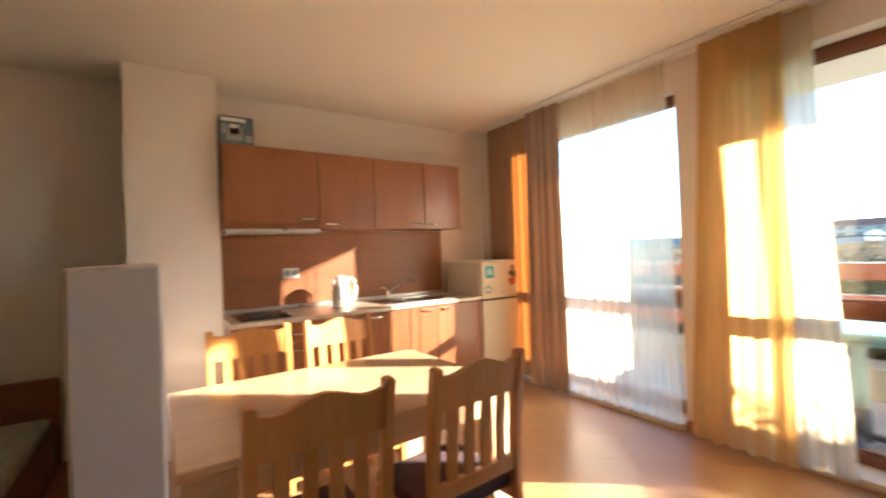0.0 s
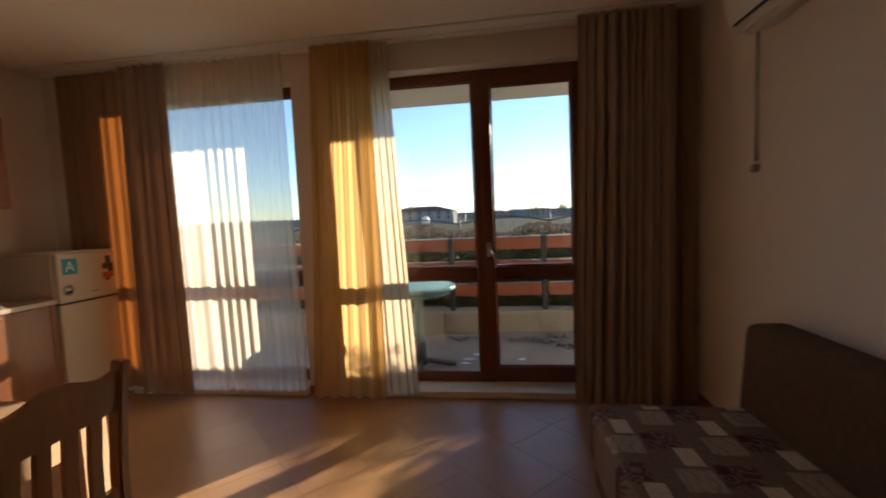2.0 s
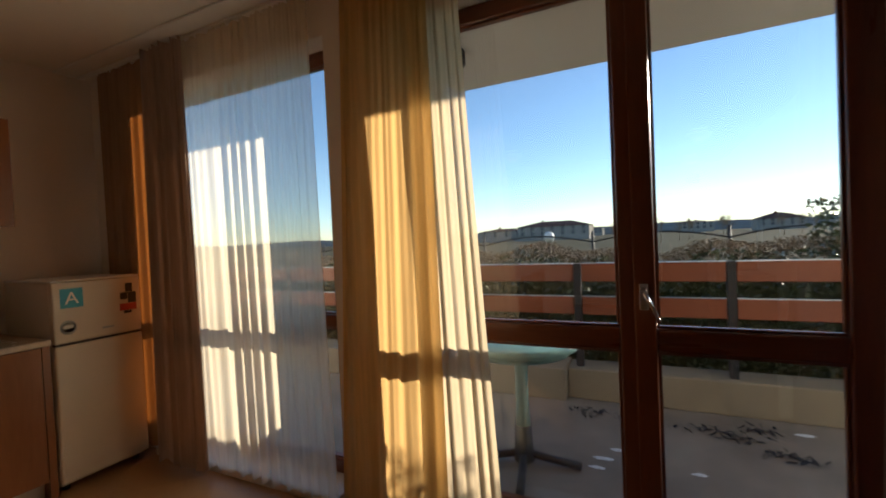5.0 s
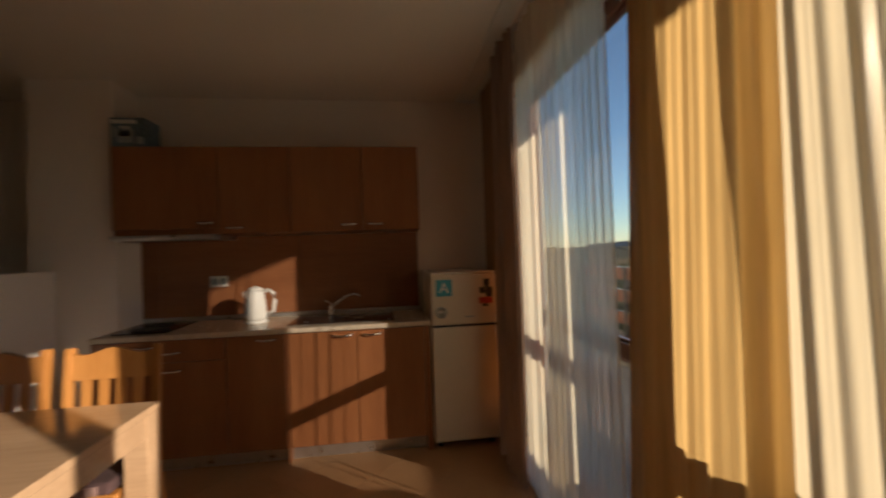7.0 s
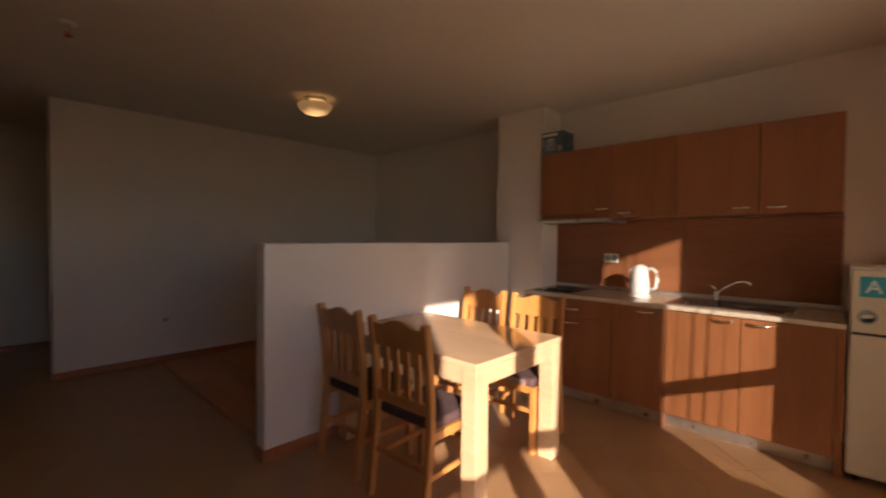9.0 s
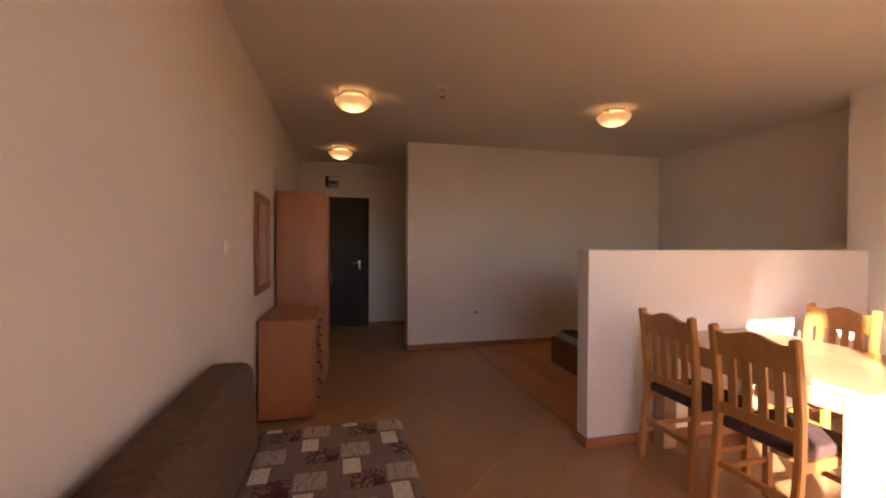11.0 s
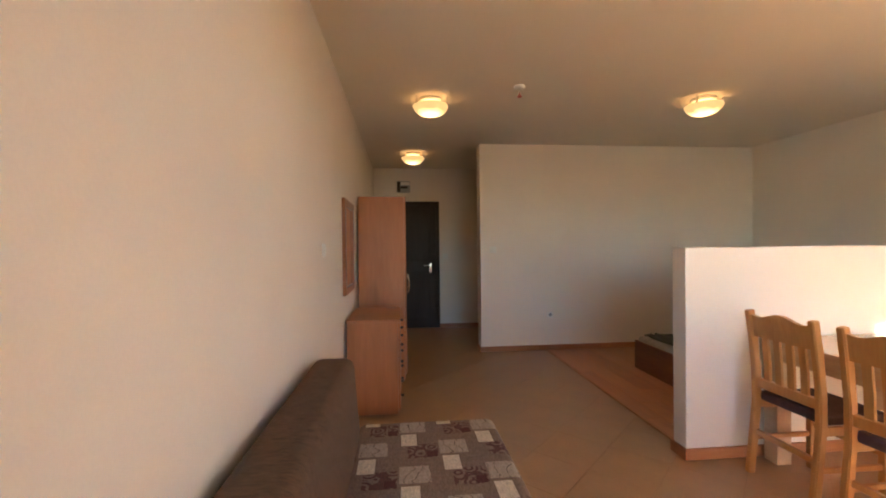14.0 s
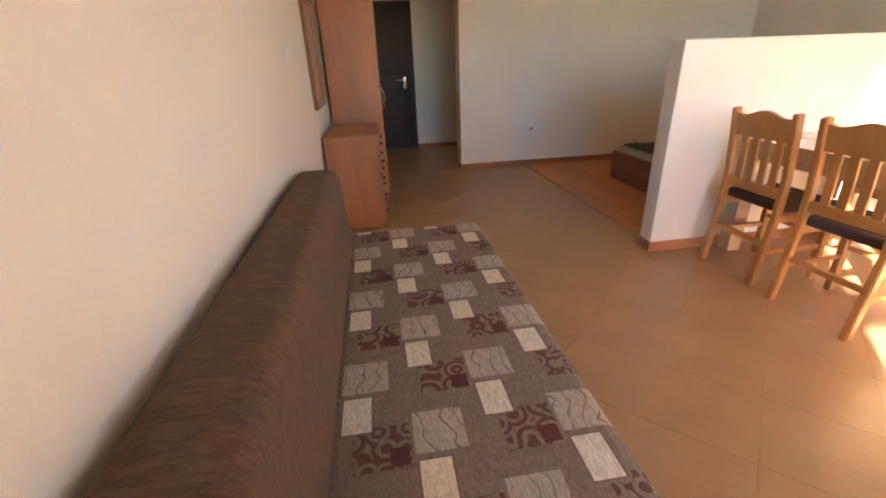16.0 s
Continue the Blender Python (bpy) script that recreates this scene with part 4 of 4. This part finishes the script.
for cx, cy in ((4.15, 1.55), (4.35, 1.35), (3.95, 1.6), (4.30, 1.72), (3.2, 1.65)):
    bm = bmesh.new()
    for k in range(40):
        p = Vector((cx + rng.gauss(0, 0.09), cy + rng.gauss(0, 0.035), -0.096 + 0.03 * rng.random()))
        q = Vector((rng.uniform(-1, 1), rng.uniform(-1, 1), rng.uniform(-.2, .6))) * 0.035
        s = Vector((rng.uniform(-1, 1), rng.uniform(-1, 1), rng.uniform(-.2, .4))) * 0.015
        bm.faces.new([bm.verts.new(v) for v in (p - q, p - s, p + q, p + s)])
    tagged(lone("dead_leaves", bm, IRON, "small heap of dark dead leaves on the terrace", "leaves"), kind="stuff")
spot = thing("spotlight", (2.56, 0.70, 2.43), "dark cylindrical spotlight under the balcony", "lamp")
part("body", lathe([(0.045, 2.44), (0.05, 2.45), (0.05, 2.53), (0.03, 2.56)], (2.56, 0.70, 0), 18), DARKP, spot)

# ---- hedge, garden and distance ----
def scatter(name, count, box, size, material, label, seed):
    rng = random.Random(seed)
    vs, fs = [], []
    for k in range(count):
        p = Vector([rng.uniform(a, b) for a, b in zip(*box)])
        p.z += 0.05 * math.sin(p.x * 3.1) + 0.04 * math.sin(p.x * 7.7 + 1)
        q = Vector((rng.gauss(0, 1), rng.gauss(0, 1), rng.gauss(0, 1))).normalized()
        s = q.cross(Vector((rng.gauss(0, 1), rng.gauss(0, 1), rng.gauss(0, 1)))).normalized()
        q, s = q * size * rng.uniform(0.6, 1.3), s * size * rng.uniform(0.3, 0.6)
        i = len(vs)
        vs += [p - q, p - s, p + q, p + s]
        fs.append((i, i + 1, i + 2, i + 3))
    me = bpy.data.meshes.new(name)
    me.from_pydata(vs, [], fs)
    me.materials.append(material)
    return tagged(new(name, me), label, "hedge", kind="stuff")


scatter("hedge_leaves", 30000, ((-3.0, 2.3, -0.3), (9.5, 2.95, 1.10)), 0.034, LEAF, "dense dark green clipped garden hedge", 21)
scatter("dry_twigs", 42000, ((-3.0, 2.5, 1.0), (9.5, 3.5, 1.17)), 0.015, DRYLEAF, "dry brown twigs along the hedge top", 22)
# taller end out of view, added to keep low sun off the floor
scatter("hedge_leaves", 9000, ((4.95, 2.5, 1.0), (9.5, 3.1, 1.5)), 0.03, LEAF, "unseen taller dark green hedge end, added to block low sun", 23)
lone("hedge_core", block((-3.0, 2.8, -0.6), (9.5, 3.05, 0.98), 0.05, 2), LEAF, "shaded inner mass of the garden hedge", "hedge")
ir = thing("iron_fence", (3, 4.0, -0.6), "dark iron fence with arched top rails", "fence")
for i in range(-6, 10):
    x = 3 + 1.5 * i
    part("post", tube([(x, 4.0, -0.6), (x, 4.0, 1.36)], 0.018, 6), IRON, ir)
    part("arch", tube([(x + 1.5 * k / 8, 4.0, 1.22 + 0.10 * math.sin(math.pi * k / 8)) for k in range(9)], 0.012, 6), IRON, ir)
gl = thing("garden_lamp", (2.22, 5.1, -0.6), "white globe garden lamp on a post", "lamp")
part("post", tube([(2.22, 5.1, -0.6), (2.22, 5.1, 1.22)], 0.03), IRON, gl)
part("globe", lathe([(0.03, 1.21), (0.07, 1.24), (0.09, 1.30), (0.07, 1.36), (0.03, 1.385), (0.004, 1.39)], (2.22, 5.1, 0), 20), WHITEP, gl)
structure("ground", block((-1500, 2.35, -0.8), (1500, 3000, -0.6)), GROUND, "dry winter grassland reaching the horizon", "ground")


def house(x0, x1, y0, y1, z1, ridge, cols, rows, label):
    h = thing("house", ((x0 + x1) / 2, (y0 + y1) / 2, -0.6), label, "house", "houses in the distance")
    part("wall", block((x0, y0, -0.6), (x1, y1, z1)), HOUSEWALL, h)
    bm = bmesh.new()
    e = 0.6
    c = [bm.verts.new(p) for p in ((x0 - e, y0 - e, z1), (x1 + e, y0 - e, z1), (x1 + e, y1 + e, z1), (x0 - e, y1 + e, z1))]
    d = min(x1 - x0, y1 - y0) / 2
    ym = (y0 + y1) / 2
    r = [bm.verts.new(p) for p in ((x0 + d, ym, ridge), (x1 - d, ym, ridge))]
    for f in ((c[0], c[1], r[1], r[0]), (c[2], c[3], r[0], r[1]), (c[1], c[2], r[1]), (c[3], c[0], r[0]), (c[3], c[2], c[1], c[0])):
        bm.faces.new(f)
    rf = part("roof", bm, ROOF, h)
    part("chimney", block((x0 + d + 0.5, ym - 0.4, ridge - 0.8), (x0 + d + 1.2, ym + 0.4, ridge + 0.6)), ROOF, rf)
    for i in range(cols):
        for j in range(rows):
            x = x0 + (x1 - x0) * (i + 0.5) / cols
            z = 0.8 + (z1 - 0.8) * (j + 0.35) / rows
            part("window", block((x - 0.6, y0 - 0.05, z), (x + 0.6, y0 + 0.02, z + 1.1)), FARWIN, h)


house(-38.0, -13.0, 150, 164, 4.3, 6.3, 7, 2, "pale two-storey house with a dark hipped roof")
house(-56.0, -38.0, 158, 170, 3.4, 4.6, 4, 2, "low pale house beside the larger one")
rng = random.Random(8)
for k in range(9):
    x = -30 + k * 26 + rng.uniform(-6, 6)
    y = 230 + rng.uniform(-30, 60)
    wdt = rng.uniform(12, 24)
    house(x, x + wdt, y, y + 12, rng.uniform(3.2, 4.6), rng.uniform(5.2, 6.2), 5, 2, "distant pale house among trees")


def ridge(name, y, amp, base, seed, label):
    noise.seed_set(1)
    bm = bmesh.new()
    prev = None
    for i in range(-160, 161):
        x = i * y * 0.0125
        h = base + amp * (0.5 + noise.noise(Vector((x * 2.2 / y, seed, 0)))) + amp * 0.35 * noise.noise(Vector((x * 30 / y, seed, 3)))
        cur = (bm.verts.new((x, y, -2)), bm.verts.new((x, y, max(1, h))), bm.verts.new((x, y + 0.4 * y, -2)))
        if prev:
            bm.faces.new((prev[0], cur[0], cur[1], prev[1]))
            bm.faces.new((prev[1], cur[1], cur[2], prev[2]))
        prev = cur
    structure(name, bm, HAZED_HILL, label, "hill")


ridge("backdrop", 380, 3.5, 3.4, 3.3, "low wooded hills on the horizon, haze put into their colour")
ridge("backdrop", 800, 10.0, 7.0, 9.1, "far hills on the horizon, haze put into their colour")


def bare_tree(x, y, h, seed):
    """A winter tree: a short forked trunk and a fan of limbs that split twice into fine twigs."""
    rng = random.Random(seed)
    t = thing("tree", (x, y, -0.6), "bare winter tree with thin branches", "tree", "bare trees")
    part("trunk", tube([(x, y, -0.6), (x + 0.02 * h, y, h * 0.15), (x, y, h * 0.4)], 0.012 * h, 7), DRYLEAF, t)
    cr = bmesh.new()

    def twig(p, d, length, width, depth):
        q = p + d * length
        side = d.cross(Vector((0, 1, 0))).normalized() * width
        cr.faces.new([cr.verts.new(v) for v in (p - side, p + side, q + side * 0.5, q - side * 0.5)])
        if depth:
            for _ in range(4):
                e = (d + Vector((rng.gauss(0, 0.5), rng.gauss(0, 0.5), rng.gauss(0.1, 0.3)))).normalized()
                twig(p + d * length * rng.uniform(0.4, 1.0), e, length * rng.uniform(0.45, 0.75), width * 0.5, depth - 1)

    for k in range(9):
        a = rng.uniform(0, 6.28)
        d = Vector((0.6 * math.cos(a), 0.6 * math.sin(a), rng.uniform(0.6, 1.2))).normalized()
        twig(Vector((x, y, h * rng.uniform(0.12, 0.4))), d, h * rng.uniform(0.2, 0.3), 0.006 * h, 3)
    part("crown", cr, DRYLEAF, t)


for k, (x, y, h) in enumerate(((6, 70, 4.6), (11, 85, 4.4), (16, 80, 4.8), (27, 95, 5.2), (-2, 90, 4.2), (22, 120, 6.0), (36, 110, 5.4), (2, 62, 3.6), (-42, 95, 5), (-50, 80, 4.5), (4, 75, 4.0), (9, 78, 3.8), (13, 100, 5.2), (19, 105, 5.0), (31, 100, 5.0))):
    bare_tree(x, y, h, k)


# ---- floor pieces ----
def clip_poly(poly, x0, x1, y0, y1):
    for ax, lim, sg in ((0, x0, 1), (0, x1, -1), (1, y0, 1), (1, y1, -1)):
        out = []
        for i, p in enumerate(poly):
            q = poly[(i + 1) % len(poly)]
            dp, dq = sg * (p[ax] - lim), sg * (q[ax] - lim)
            if dp >= 0:
                out.append(p)
            if dp * dq < 0:
                t = dp / (dp - dq)
                out.append((p[0] + t * (q[0] - p[0]), p[1] + t * (q[1] - p[1])))
        poly = out
        if len(poly) < 3:
            return []
    return poly


def slab_bm(polys, c):
    bm = bmesh.new()
    for poly in polys:
        up = [bm.verts.new((p[0] - c[0], p[1] - c[1], 0.0)) for p in poly]
        dn = [bm.verts.new((p[0] - c[0], p[1] - c[1], -0.006)) for p in poly]
        bm.faces.new(up)
        for i in range(len(poly)):
            j = (i + 1) % len(poly)
            bm.faces.new((up[j], up[i], dn[i], dn[j]))
    bmesh.ops.recalc_face_normals(bm, faces=bm.faces)
    return bm


PITCH, JOINT = 0.365, 0.0013
rects = ((0.0, 4.99, -3.23, -0.08), (2.72, 4.99, -5.93, -3.23), (3.3, 4.99, -7.6, -5.93))
whole = None
s2 = PITCH / math.sqrt(2)
for i in range(-25, 30):
    for j in range(-25, 30):
        d, s = 5.02 + (i + 0.5) * PITCH * math.sqrt(2), 1.36 + (j + 0.5) * PITCH * math.sqrt(2)
        c = ((d + s) / 2, (s - d) / 2)
        e = s2 - JOINT
        poly = [(c[0] + e, c[1]), (c[0], c[1] + e), (c[0] - e, c[1]), (c[0], c[1] - e)]
        bits = [b for b in (clip_poly(poly, *r) for r in rects) if b]
        if not bits:
            continue
        full = len(bits) == 1 and len(bits[0]) == 4 and all(abs(p[0] - q[0]) + abs(p[1] - q[1]) < 1e-6 for p, q in zip(bits[0], poly))
        if full and whole:
            me = whole
        else:
            me = to_mesh("tile", slab_bm(bits, c), TILE)
            if full:
                whole = me
        ob = new("tile", me)
        ob.location = (*c, 0)
        ob.parent = floor
lam = structure("floor_laminate", block((-0.12, -5.93, -0.005), (2.72, -3.285, -0.003)), GROUT, "reddish-brown laminate floor under the bed", "floor")
plank = {}
x = -0.12
k = 0
while x < 2.71:
    x1 = min(x + 0.192, 2.72)
    y, first = -5.93, 0.35 + 0.31 * (k % 3)
    while y < -3.29:
        y1 = min(y + (first if y == -5.93 else 1.2), -3.285)
        key = (round(x1 - x, 3), round(y1 - y, 3))
        if key not in plank:
            plank[key] = to_mesh("plank", block((0.0006, 0.0006, 0), (key[0] - 0.0006, key[1] - 0.0006, 0.008), 0.001), LAMINATE)
        ob = new("plank", plank[key])
        ob.location = (x, y, -0.003)
        ob.parent = lam
        y = y1
    x, k = x1, k + 1
structure("threshold", block((2.705, -5.916, 0.0), (2.735, -3.30, 0.009), 0.002), SKIRT, "reddish wooden strip between tiles and laminate", "trim")
